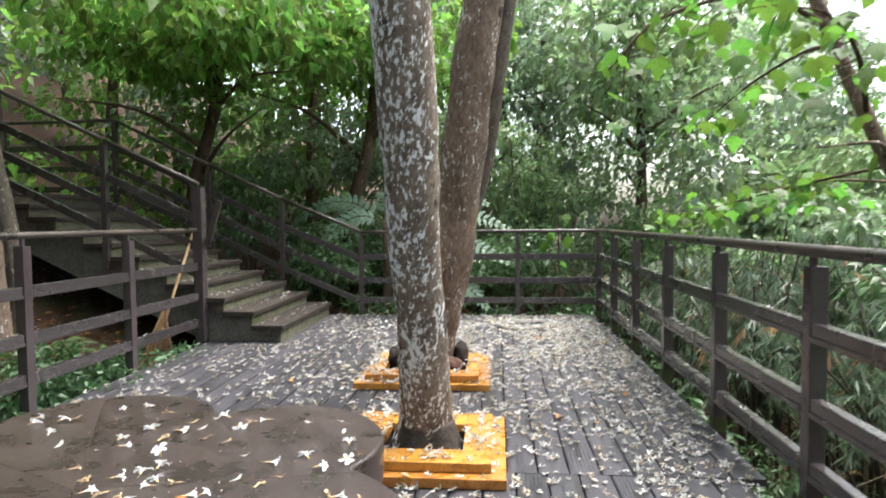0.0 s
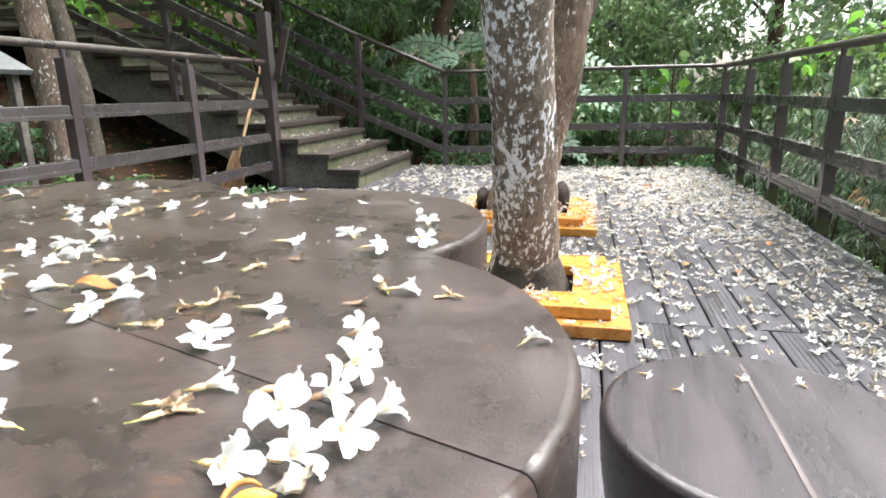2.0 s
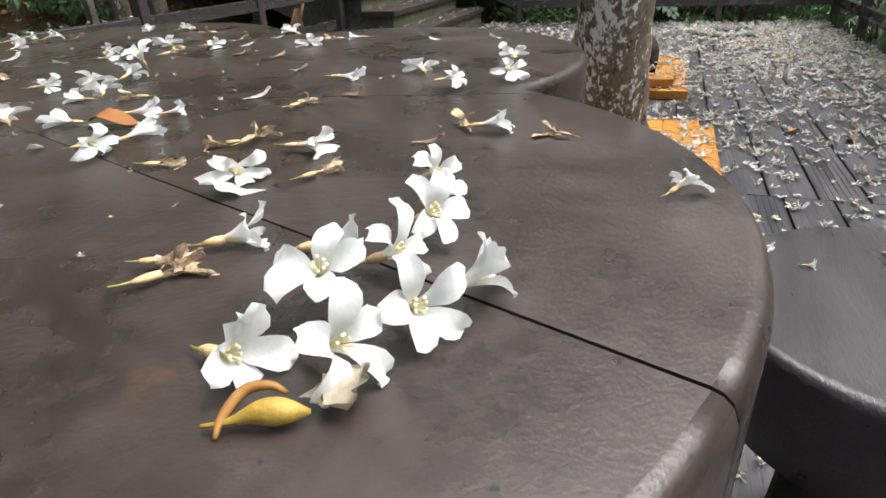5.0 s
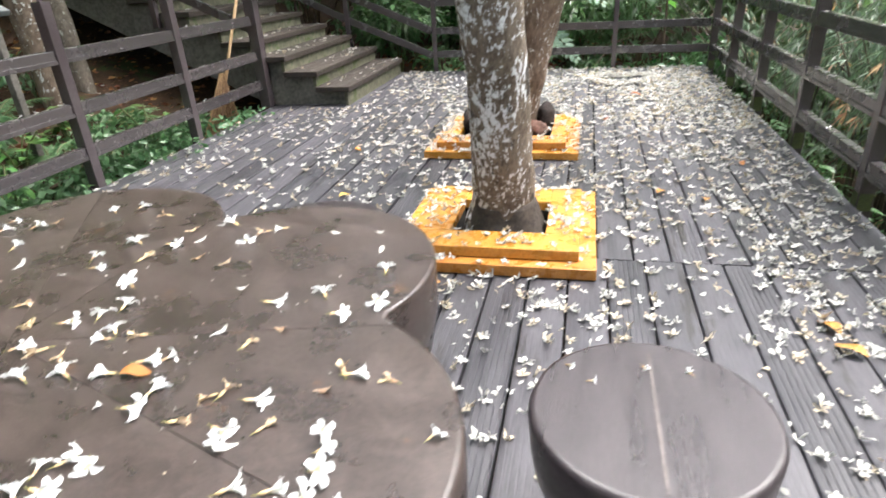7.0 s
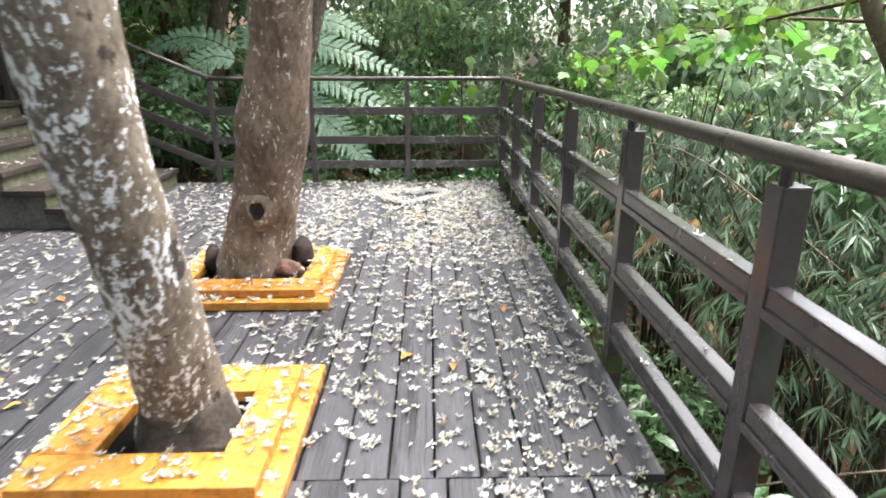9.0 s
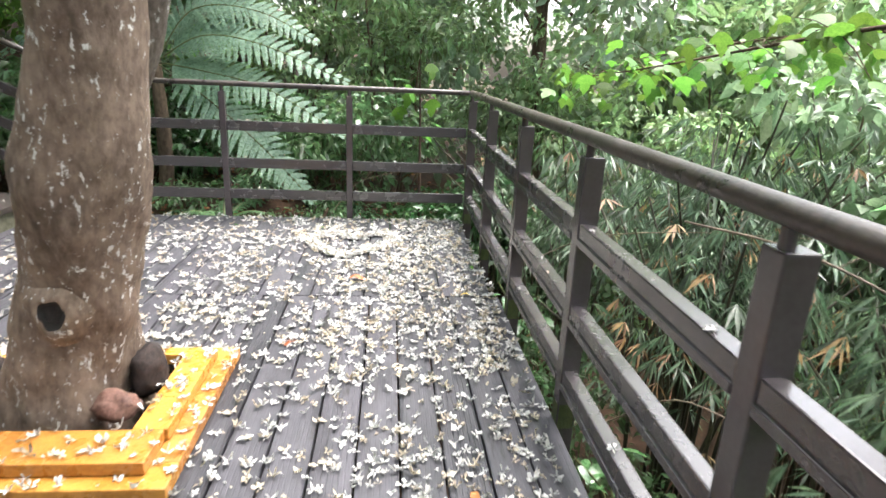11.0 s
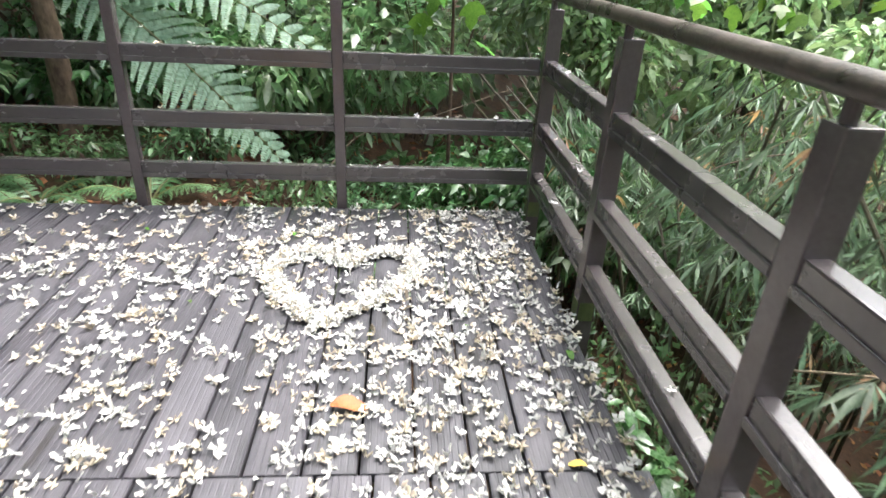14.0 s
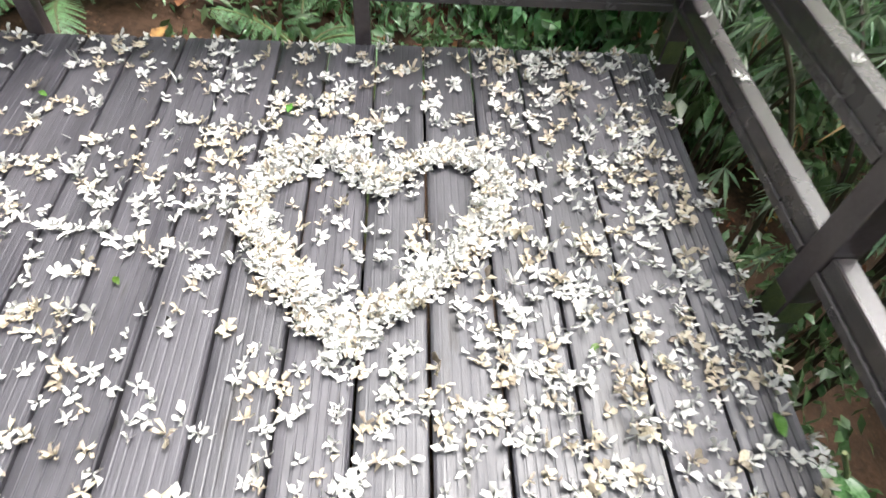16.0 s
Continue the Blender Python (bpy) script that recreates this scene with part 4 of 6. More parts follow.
def build_undergrowth():
    rng = np.random.default_rng(33)
    # behind the far railing
    for i, (x, y, h, m) in enumerate(((-2.6, 8.9, 0.7, M_LEAF_MID), (-1.4, 9.7, 0.6, M_LEAF_MID), (0.2, 9.5, 0.7, M_LEAF_MID), (1.5, 9.3, 0.6, M_LEAF_MID),
                                      (2.6, 8.8, 0.7, M_LEAF_MID), (0.9, 10.6, 2.0, M_LEAF_BRIGHT), (2.4, 10.2, 2.0, M_LEAF_BRIGHT), (-0.6, 11.0, 1.9, M_LEAF_BRIGHT), (-3.6, 9.3, 1.4, M_LEAF_MID),
                                      (-2.2, 10.2, 2.2, M_LEAF_MID), (3.7, 8.9, 1.9, M_LEAF_BRIGHT))):
        z = ground_z(x, y)
        # low shrubs get darker leaves, so the dimness near the ground is in their colour
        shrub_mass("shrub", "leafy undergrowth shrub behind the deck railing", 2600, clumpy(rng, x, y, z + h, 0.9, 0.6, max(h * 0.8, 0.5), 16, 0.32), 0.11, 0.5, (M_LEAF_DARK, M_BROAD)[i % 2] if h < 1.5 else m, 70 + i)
    for i, (x, y) in enumerate(((-1.1, 8.6), (-0.5, 8.75), (0.05, 8.55), (0.5, 8.8), (0.95, 8.55), (1.4, 8.8), (-1.7, 8.75), (0.3, 9.2), (1.0, 9.3), (-0.4, 9.3))):
        z = ground_z(x, y)
        shrub_mass("shrub", "low tangled weeds on the ground behind the far railing", 620, clumpy(rng, x, y, z + 0.16, 0.36, 0.28, 0.14, 8, 0.15), 0.06, 0.4, (M_LEAF_DARK, M_FERN)[i % 2], 170 + i, group="weeds behind the far railing")
    # below the open side; the dark leaf colour stands in for deep shade
    for i, (x, y) in enumerate(((2.0, 2.2), (2.15, 3.3), (2.0, 4.4), (2.2, 5.3), (2.0, 6.3), (2.1, 7.3), (2.6, 2.8), (2.7, 4.9))):
        z = ground_z(x, y)
        shrub_mass("shrub", "dark leafy shrub below the deck, shade in its leaf colour", 900, clumpy(rng, x, y, z + 0.42, 0.35, 0.5, 0.35, 9, 0.22), 0.075, 0.42, M_LEAF_DARK, 150 + i)
    # open side, above and behind the bamboo
    for i, (x, y, h, m) in enumerate(((4.2, 6.6, 2.4, M_LEAF_MID), (4.3, 4.8, 2.5, M_LEAF_DARK), (4.4, 3.0, 2.4, M_LEAF_DARK), (4.6, 1.2, 2.4, M_LEAF_DARK), (5.2, 7.6, 3.0, M_LEAF_BRIGHT), (5.2, 5.0, 3.4, M_LEAF_BRIGHT), (5.6, 10.2, 3.0, M_LEAF_BRIGHT), (6.6, 11.8, 3.2, M_LEAF_MID), (5.0, 11.8, 3.0, M_LEAF_BRIGHT), (8.5, 14.5, 3.3, M_LEAF_MID), (7.6, 13.2, 3.2, M_LEAF_BRIGHT), (10.0, 16.5, 3.5, M_LEAF_MID), (6.4, 9.4, 3.2, M_LEAF_MID))):
        z = ground_z(x, y)
        shrub_mass("shrub", "tall bright green shrub beyond the railing", 3200, clumpy(rng, x, y, z + h, 0.9, 0.9, h * 0.7, 18, 0.36), 0.14, 0.58, m, 90 + i)


build_undergrowth()


def bamboo(x, y, h, seed):
    """A clump of thin arching canes with fans of narrow drooping leaves."""
    rng = np.random.default_rng(seed)
    z0 = ground_z(x, y)
    t = thing("bamboo", "dense bamboo clump with narrow drooping leaves below the deck", "bamboo", "bamboo clumps", at=(x, y, z0))
    pos, way, ln, dry = [], [], [], []
    for c in range(13):
        a = rng.uniform(0, 6.28)
        r = rng.uniform(0.1, 0.7)
        top = h * rng.uniform(0.7, 1.12)
        bend = rng.uniform(0.2, 0.7)
        pts = [Vector((math.cos(a) * r * 0.5, math.sin(a) * r * 0.5, -0.05)), Vector((math.cos(a) * r * 0.7, math.sin(a) * r * 0.7, top * 0.6)),
               Vector((math.cos(a) * (r + bend), math.sin(a) * (r + bend), top))]
        cane = smooth_path(pts, 6)
        part("cane", tube(bmesh.new(), cane, [0.013 * (1 - 0.75 * i / (len(cane) - 1)) + 0.002 for i in range(len(cane))], 6), M_CULM, t)
        for k in range(56):
            u = rng.uniform(0.45, 1.0)
            p = cane[min(int(u * (len(cane) - 1)), len(cane) - 1)]
            b = rng.uniform(0, 6.28)
            twig = rng.uniform(0.1, 0.45)
            q = np.array(p) + np.array([math.cos(b) * twig, math.sin(b) * twig, rng.uniform(-0.08, 0.1)])
            if x + q[0] < 1.72 or (z0 + q[2] < 0.1 and rng.random() < 0.7):
                continue
            m, old = rng.integers(4, 8), rng.random() < 0.06
            drop = rng.uniform(-1.3, -0.25)
            for g in np.linspace(-1.15, 1.15, m):
                pos.append(q)
                way.append((math.cos(b + g), math.sin(b + g), drop + rng.uniform(-0.25, 0.25)))
                ln.append(rng.uniform(0.09, 0.17) * (1 - 0.25 * abs(g)))
                dry.append(old)
    pos, way, ln, dry = np.array(pos), np.array(way), np.array(ln), np.array(dry)
    for nm, sel, m in (("foliage", ~dry, M_LEAF_BAMBOO), ("dry_leaves", dry, M_LEAF_DRY)):
        v, f = leaves(pos[sel], way[sel], ln[sel], ln[sel] * 0.135, rng, 0.2, 0.25)
        part_np(nm, v, f, m, t)


for i, (bx, by, bh) in enumerate(((2.35, 7.3, 2.2), (2.9, 6.3, 2.6), (2.5, 5.4, 2.3), (3.1, 4.5, 2.6), (2.7, 3.6, 2.3), (3.2, 2.6, 2.5), (3.6, 5.6, 2.9), (3.7, 3.7, 2.8), (2.2, 8.5, 1.9), (3.4, 7.6, 2.6), (2.9, 1.5, 2.2))):
    bamboo(bx, by, bh, 100 + i)


def dead_twig(pts, radius):
    """A thin pale fallen twig caught in the bamboo, with two side shoots."""
    base = Vector(pts[0])
    t = thing("dead_twig", "thin pale bare twig caught in the bamboo leaves", "twig", "bare twigs", at=base)
    rel = smooth_path([Vector(p) - base for p in pts], 6)
    part("twig", tube(bmesh.new(), rel, [radius * (1 - 0.7 * i / (len(rel) - 1)) for i in range(len(rel))], 6, 0.1), M_TWIG, t, smooth=True)
    for k, d in ((0.4, (0.12, -0.1, 0.14)), (0.65, (0.1, 0.14, -0.12))):
        p = rel[int(k * (len(rel) - 1))]
        part("side_shoot", tube(bmesh.new(), [p, p + Vector(d) * 0.6, p + Vector(d) * 1.3 + Vector((0, 0, -0.02))], [radius * 0.5, radius * 0.4, radius * 0.2], 5), M_TWIG, t)


for tw in (((1.75, 4.4, 0.88), (1.80, 3.9, 0.93), (1.78, 3.3, 0.90), (1.74, 2.6, 0.80)), ((1.72, 6.2, 0.15), (1.95, 5.8, 0.42), (2.2, 5.3, 0.60), (2.5, 4.8, 0.72)),
           ((1.85, 5.0, -0.25), (2.0, 4.7, 0.05), (2.1, 4.2, 0.20), (2.35, 3.7, 0.42)), ((1.9, 7.3, 0.2), (2.1, 7.0, 0.55), (2.4, 6.6, 0.75), (2.6, 6.1, 1.0)),
           ((1.8, 2.9, -0.1), (2.0, 2.6, 0.2), (2.3, 2.4, 0.35), (2.6, 2.0, 0.65)), ((0.2, 8.5, -0.2), (0.5, 8.6, 0.15), (0.9, 8.5, 0.3), (1.5, 8.6, 0.5))):
    dead_twig(tw, 0.0045)


def frond(name, length, width, material, parent, base, heading, rise, sag, pairs=22, seed=0, bank=0.0):
    """A fern frond: an arching midrib with pairs of side ribs, each set with small leaflets."""
    rng = np.random.default_rng(seed)
    d = Vector((math.cos(heading), math.sin(heading), 0))
    side = Vector((-d.y, d.x, 0)) * math.cos(bank) + Vector((0, 0, math.sin(bank)))

    def mid(u):
        return Vector(base) + d * (length * u) + Vector((0, 0, rise * u - sag * u * u))
    gap = length * 0.88 / pairs
    ll0 = gap * 0.62
    vs = []
    for i in range(pairs):
        u = 0.12 + 0.88 * (i + 0.5) / pairs
        p = mid(u)
        tang = (mid(u + 0.01) - p).normalized()
        L = width * math.sin(math.pi * (0.16 + 0.82 * u)) ** 0.7 * rng.uniform(0.9, 1.06)
        for s in (-1, 1):
            w = (side * s + tang * rng.uniform(0.3, 0.5) + Vector((0, 0, rng.uniform(-0.25, 0.0)))).normalized()
            m = max(5, int(L / (ll0 * 0.36)))
            for k in range(m):
                t = (k + 0.3) / m
                q = p + w * (L * t) + Vector((0, 0, -0.3 * L * t * t))
                ll = ll0 * (1 - 0.85 * t ** 1.6) * min(1, L / (width * 0.5)) + 0.004
                half = w * (L / m * 0.52)
                for ss in (-1, 1):
                    tip = q + (tang * ss + w * 0.42 + Vector((0, 0, -0.18))).normalized() * ll
                    c = q + (tip - q) * 0.5
                    vs += [q - half * 0.7, c - half + w * ll * 0.06, tip, c + half + w * ll * 0.06, q + half * 0.7]
    n = len(vs) // 5
    ob = part_np(name, vs, [(k * 5, k * 5 + 1, k * 5 + 2, k * 5 + 3, k * 5 + 4) for k in range(n)], material, parent)
    part("midrib", tube(bmesh.new(), [mid(u) for u in np.linspace(0, 1, 12)], [0.008 * (1 - u * 0.8) for u in np.linspace(0, 1, 12)], 6), M_STEM, ob)
    return ob


def curved_frond(pts, width, parent, pairs, seed, face=(0.1, -0.72, 0.62)):
    """A drooping tree fern frond along a curve, its side ribs spread in a plane that faces up and out."""
    rng = np.random.default_rng(seed)
    line = smooth_path(pts, 12)
    face = Vector(face).normalized()
    vs = []
    gap = sum((q - p).length for p, q in zip(line, line[1:])) * 0.86 / pairs
    for i in range(pairs):
        u = 0.14 + 0.86 * (i + 0.4) / pairs
        j = min(u * (len(line) - 1), len(line) - 1.001)
        p = line[int(j)].lerp(line[int(j) + 1], j - int(j))
        tang = (line[int(j) + 1] - line[int(j)]).normalized()
        side = tang.cross(face).normalized()
        ln = width * min(1.0, 0.45 + 1.6 * u) * (1 - max(0.0, (u - 0.35) / 0.65) ** 1.6 * 0.9) * rng.uniform(0.9, 1.08)
        for sd in (-1, 1):
            w = (side * sd + tang * rng.uniform(0.35, 0.55) + face * rng.uniform(-0.05, 0.12)).normalized()
            m = max(5, int(ln / 0.0125))
            for k in range(m):
                t = (k + 0.3) / m
                q = p + w * (ln * t) + Vector((0, 0, -0.16 * ln * t * t))
                ll = gap * 0.56 * (1 - 0.8 * t ** 1.8) + 0.004
                half = w * (ln / m * 0.58)
                for ss in (-1, 1):
                    tip = q + (tang * ss + w * 0.5 - face * 0.1).normalized() * ll
                    c = q + (tip - q) * 0.55
                    vs += [q - half * 0.7, c - half, tip, c + half, q + half * 0.7]
    ob = part_np("frond", vs, [(k * 5, k * 5 + 1, k * 5 + 2, k * 5 + 3, k * 5 + 4) for k in range(len(vs) // 5)], M_TREEFERN, parent)
    part("midrib", tube(bmesh.new(), line, [0.009 * (1 - 0.8 * i / (len(line) - 1)) for i in range(len(line))], 6), M_STEM, ob)


def tree_fern():
    x, y = -1.5, 9.0
    z = ground_z(x, y)
    t = thing("tree_fern", "large pale green tree fern with drooping feathery fronds", "tree fern", at=(x, y, z))
    h = 1.25 - z
    part("trunk", trunk_mesh([(0, 0, -0.1), (0.02, 0, h * 0.5), (0, 0, h)], [0.08, 0.07, 0.06], 12, 0.25, 4, 5), M_BARK3, t, smooth=True)
    specs = (((0.5, -0.12, 0.26), (1.10, -0.25, 0.20), (1.93, -0.30, -0.12), 0.30, 25), ((0.5, -0.20, -0.06), (1.14, -0.35, -0.20), (1.90, -0.45, -0.62), 0.30, 24),
             ((0.62, -0.30, -0.36), (1.14, -0.45, -0.79), (1.59, -0.55, -1.26), 0.32, 23), ((0.4, 0.0, 0.5), (1.0, 0.0, 0.52), (1.6, 0.0, 0.25), 0.30, 23),
             ((-0.5, 0.1, 0.3), (-1.0, 0.1, 0.3), (-1.5, 0.1, 0.0), 0.24, 15), ((-0.1, 0.5, 0.4), (-0.1, 1.0, 0.5), (-0.1, 1.5, 0.3), 0.25, 15), ((-0.4, -0.2, 0.1), (-0.8, -0.35, -0.2), (-1.1, -0.4, -0.7), 0.22, 14))
    top = Vector((0, 0, h - 0.02))
    for i, (a, b, c, wd, prs) in enumerate(specs):
        curved_frond([top, top + Vector(a), top + Vector(b), top + Vector(c)], wd, t, prs, i)


tree_fern()


def build_ferns():
    rng = np.random.default_rng(9)
    pts = [(-3.15, 2.4), (-3.35, 3.1), (-3.1, 3.75), (-3.55, 3.9), (-3.2, 4.5), (-3.6, 2.2), (-3.9, 3.2), (-3.1, 1.6), (-3.3, 5.0), (-4.3, 4.2), (-4.2, 2.4), (-3.05, 2.9), (-3.7, 4.9), (-2.6, 8.15), (-3.2, 8.2), (-2.1, 8.2), (-3.8, 8.3), (-1.45, 8.35), (-0.75, 8.3), (0.15, 8.35), (0.75, 8.3), (1.3, 8.35), (-1.8, 8.4)]
    for i, (x, y) in enumerate(pts):
        z = ground_z(x, y)
        t = thing("fern", "bright green fern growing on the leaf-littered bank", "fern", "bank ferns", at=(x, y, z))
        a0 = rng.uniform(0, 6.28)
        for k in range(7):
            frond("frond", rng.uniform(0.28, 0.46), 0.10, M_FERN, t, (0, 0, 0.0), a0 + k * 0.9 + rng.uniform(-0.2, 0.2), rng.uniform(0.30, 0.5), rng.uniform(0.25, 0.45), 11, 1000 + i * 10 + k)
    for i, (x, y) in enumerate(((-3.05, 2.5), (-3.15, 2.95), (-3.0, 3.9), (-3.1, 4.7), (-3.4, 3.5), (-3.5, 2.7), (-3.0, 5.3), (-3.3, 2.0), (-3.0, 3.4), (-3.5, 4.3), (-4.0, 3.6), (-3.1, 4.15), (-4.6, 2.9), (-4.7, 4.6), (-3.0, 0.8))):
        z = ground_z(x, y)
        shrub_mass("shrub", "low leafy weeds on the bank beside the railing", 620, clumpy(rng, x, y, z + 0.12, 0.4, 0.4, 0.1, 7, 0.16), 0.07, 0.5, M_FERN, 130 + i, group="bank weeds")


build_ferns()


def broad_plant(x, y, zb, n, size, seed, spread=0.3, height=0.6, material=None, label="glossy broad-leaved shrub below the railing"):
    """A shrub of stems with large oval leaves, each with a midrib fold."""
    rng = np.random.default_rng(seed)
    t = thing("broadleaf_shrub", label, "shrub", "broad-leaved shrubs", at=(x, y, zb))
    k = 7
    us = np.linspace(0, 1, k)
    prof = np.sin(np.pi * (us * 0.92 + 0.04)) ** 0.8
    vs, fs = [], []
    for i, u in enumerate(us):
        dz = -0.25 * u * u
        vs += [(u, -0.22 * prof[i], dz + 0.05 * prof[i]), (u, 0, dz), (u, 0.22 * prof[i], dz + 0.05 * prof[i])]
    for i in range(k - 1):
        a = i * 3
        fs += [(a, a + 3, a + 4, a + 1), (a + 1, a + 4, a + 5, a + 2)]
    me = None
    for c in range(4):
        a = rng.uniform(0, 6.28)
        top = (math.cos(a) * spread * rng.uniform(0.2, 0.9), math.sin(a) * spread * rng.uniform(0.2, 0.9), height * rng.uniform(0.6, 1.1))
        part("stem", tube(bmesh.new(), smooth_path([(0, 0, -0.1), (top[0] * 0.4, top[1] * 0.4, top[2] * 0.6), top], 4), 0.006, 6), M_STEM, t)
        for j in range(n // 4):
            u = rng.uniform(0.35, 1.0)
            b = rng.uniform(0, 6.28)
            m = Matrix.Translation((top[0] * u, top[1] * u, top[2] * u)) @ Matrix.Rotation(b, 4, "Z") @ Matrix.Rotation(rng.uniform(-0.5, 0.4), 4, "Y") @ Matrix.Rotation(rng.uniform(-0.4, 0.4), 4, "X") @ Matrix.Scale(size * rng.uniform(0.65, 1.2), 4)
            if me is None:
                ob = part_np("leaf", vs, fs, material or M_BROAD, t, smooth=True)
                me = ob.data
            else:
                ob = new("leaf", me)
                ob.parent = t
            ob.matrix_local = m


for bx, by, bz, bn, bs, bseed, bh in ((1.95, 1.75, 0.0, 36, 0.20, 1, 0.45), (2.2, 2.35, -0.5, 32, 0.18, 2, 0.75), (1.85, 2.9, -0.7, 28, 0.13, 3, 0.6), (1.8, 4.6, -0.6, 28, 0.12, 4, 0.5), (1.75, 6.4, -0.6, 28, 0.11, 5, 0.5),
                                      (2.1, 1.2, 0.35, 28, 0.22, 6, 0.5), (0.9, 9.2, 0.6, 24, 0.17, 7, 0.75), (-2.3, 8.6, -0.1, 30, 0.20, 8, 0.7), (-1.9, 8.5, -0.2, 28, 0.16, 9, 0.4), (1.7, 3.8, -0.8, 24, 0.13, 10, 0.5)):
    broad_plant(bx, by, bz, bn, bs, bseed, 0.35, bh)


for i, (bx, by, bs) in enumerate(((-3.08, 2.55, 0.11), (-3.2, 3.2, 0.12), (-3.12, 3.85, 0.10), (-3.6, 2.9, 0.13), (-3.5, 3.6, 0.12), (-3.25, 4.6, 0.11), (-3.75, 4.3, 0.12), (-3.1, 1.9, 0.11), (-3.15, 5.1, 0.09), (-3.9, 3.3, 0.13))):
    broad_plant(bx, by, ground_z(bx, by), 28, bs, 40 + i, 0.26, 0.30 + 0.05 * (i % 3), M_BANK, "bright green leafy plant on the littered bank")


# ---- overhanging tung branch with large lobed leaves ----
def tung_leaf_mesh():
    """A leaf with three pointed lobes and a folded middle, its stalk at the origin."""
    half = [(0.0, 0.0), (0.02, 0.16), (0.18, 0.36), (0.33, 0.47), (0.50, 0.50), (0.50, 0.33), (0.56, 0.22), (0.72, 0.24), (0.88, 0.12), (1.05, 0.0)]
    bm = bmesh.new()
    midv = [bm.verts.new((u, 0, -0.16 * u * u)) for u in (0.0, 0.2, 0.4, 0.6, 0.8, 1.05)]
    for s in (-1, 1):
        rim = [bm.verts.new((u, s * w, 0.10 * w - 0.16 * u * u - 0.3 * w * w)) for u, w in half[1:-1]]
        chain = [midv[0]] + rim + [midv[-1]]
        poly = chain + midv[-2:0:-1]
        bm.faces.new(poly if s > 0 else list(reversed(poly)))
    bmesh.ops.triangulate(bm, faces=bm.faces)
    me = bpy.data.meshes.new("leaf")
    bm.to_mesh(me)
    bm.free()
    me.materials.append(M_TUNG)
    return me


TUNG = tung_leaf_mesh()


def tung_branch(pts, radius, n, size, seed, label, spread=0.35):
    rng = np.random.default_rng(seed)
    base = Vector(pts[0])
    t = thing("tree_branch", label, "branch", "overhanging branches", at=base)
    rel = smooth_path([Vector(p) - base for p in pts], 6)
    part("branch", tube(bmesh.new(), rel, [radius * (1 - 0.8 * i / (len(rel) - 1)) for i in range(len(rel))], 8, 0.1), M_BARK3, t, smooth=True)
    for i in range(n):
        u = rng.uniform(0.25, 1.0)
        p = rel[int(u * (len(rel) - 1))]
        a = rng.uniform(0, 6.28)
        e = p + Vector((math.cos(a), math.sin(a), rng.uniform(-0.8, 0.4))) * rng.uniform(0.1, spread)
        if i % 2 == 0:
            part("twig", tube(bmesh.new(), [p, (p + e) / 2 + Vector((0, 0, 0.02)), e], [0.004, 0.003, 0.002], 4), M_BARK3, t)
        ob = new("leaf", TUNG)
        ob.parent = t
        s = size * rng.uniform(0.6, 1.2)
        ob.matrix_local = Matrix.Translation(e) @ Matrix.Rotation(rng.uniform(0, 6.28), 4, "Z") @ Matrix.Rotation(rng.uniform(0.3, 1.2), 4, "Y") @ Matrix.Rotation(rng.uniform(-0.5, 0.5), 4, "X") @ Matrix.Scale(s, 4)


tung_branch([(2.62, 4.6, 2.65), (1.9, 4.1, 2.7), (1.2, 3.7, 2.45), (0.85, 3.5, 2.1)], 0.022, 64, 0.145, 1, "tung tree branch with large bright lobed leaves", 0.55)
tung_branch([(3.07, 4.6, 1.62), (2.85, 5.6, 1.52), (2.6, 6.9, 1.36), (2.3, 8.3, 1.22)], 0.013, 90, 0.14, 2, "leafy tung branch hanging over the handrail corner", 0.34)
tung_branch([(3.12, 4.6, 1.50), (3.2, 5.8, 1.58), (3.05, 7.0, 1.52), (2.75, 7.9, 1.40)], 0.012, 80, 0.14, 8, "second leafy tung branch above the bamboo", 0.36)
tung_branch([(2.9, 4.6, 2.0), (2.5, 4.0, 2.25), (2.1, 3.6, 2.4), (1.7, 3.4, 2.4)], 0.02, 60, 0.14, 3, "tung tree branch reaching toward the handrail", 0.5)
tung_branch([(3.12, 4.6, 1.55), (3.2, 4.0, 1.75), (3.1, 3.2, 1.7), (2.9, 2.6, 1.5)], 0.022, 34, 0.19, 5, "leafy tung branch past the handrail", 0.4)
tung_branch([(2.7, 4.6, 2.5), (2.9, 5.6, 2.7), (2.8, 6.6, 2.6), (2.6, 7.4, 2.3)], 0.022, 40, 0.19, 7, "long leafy tung branch over the bamboo", 0.5)
tung_branch([(1.15, 9.1, -0.3), (1.13, 9.0, 0.7), (1.11, 8.9, 1.15), (1.10, 8.85, 1.45)], 0.016, 12, 0.16, 6, "young tung sapling behind the far railing", 0.22)


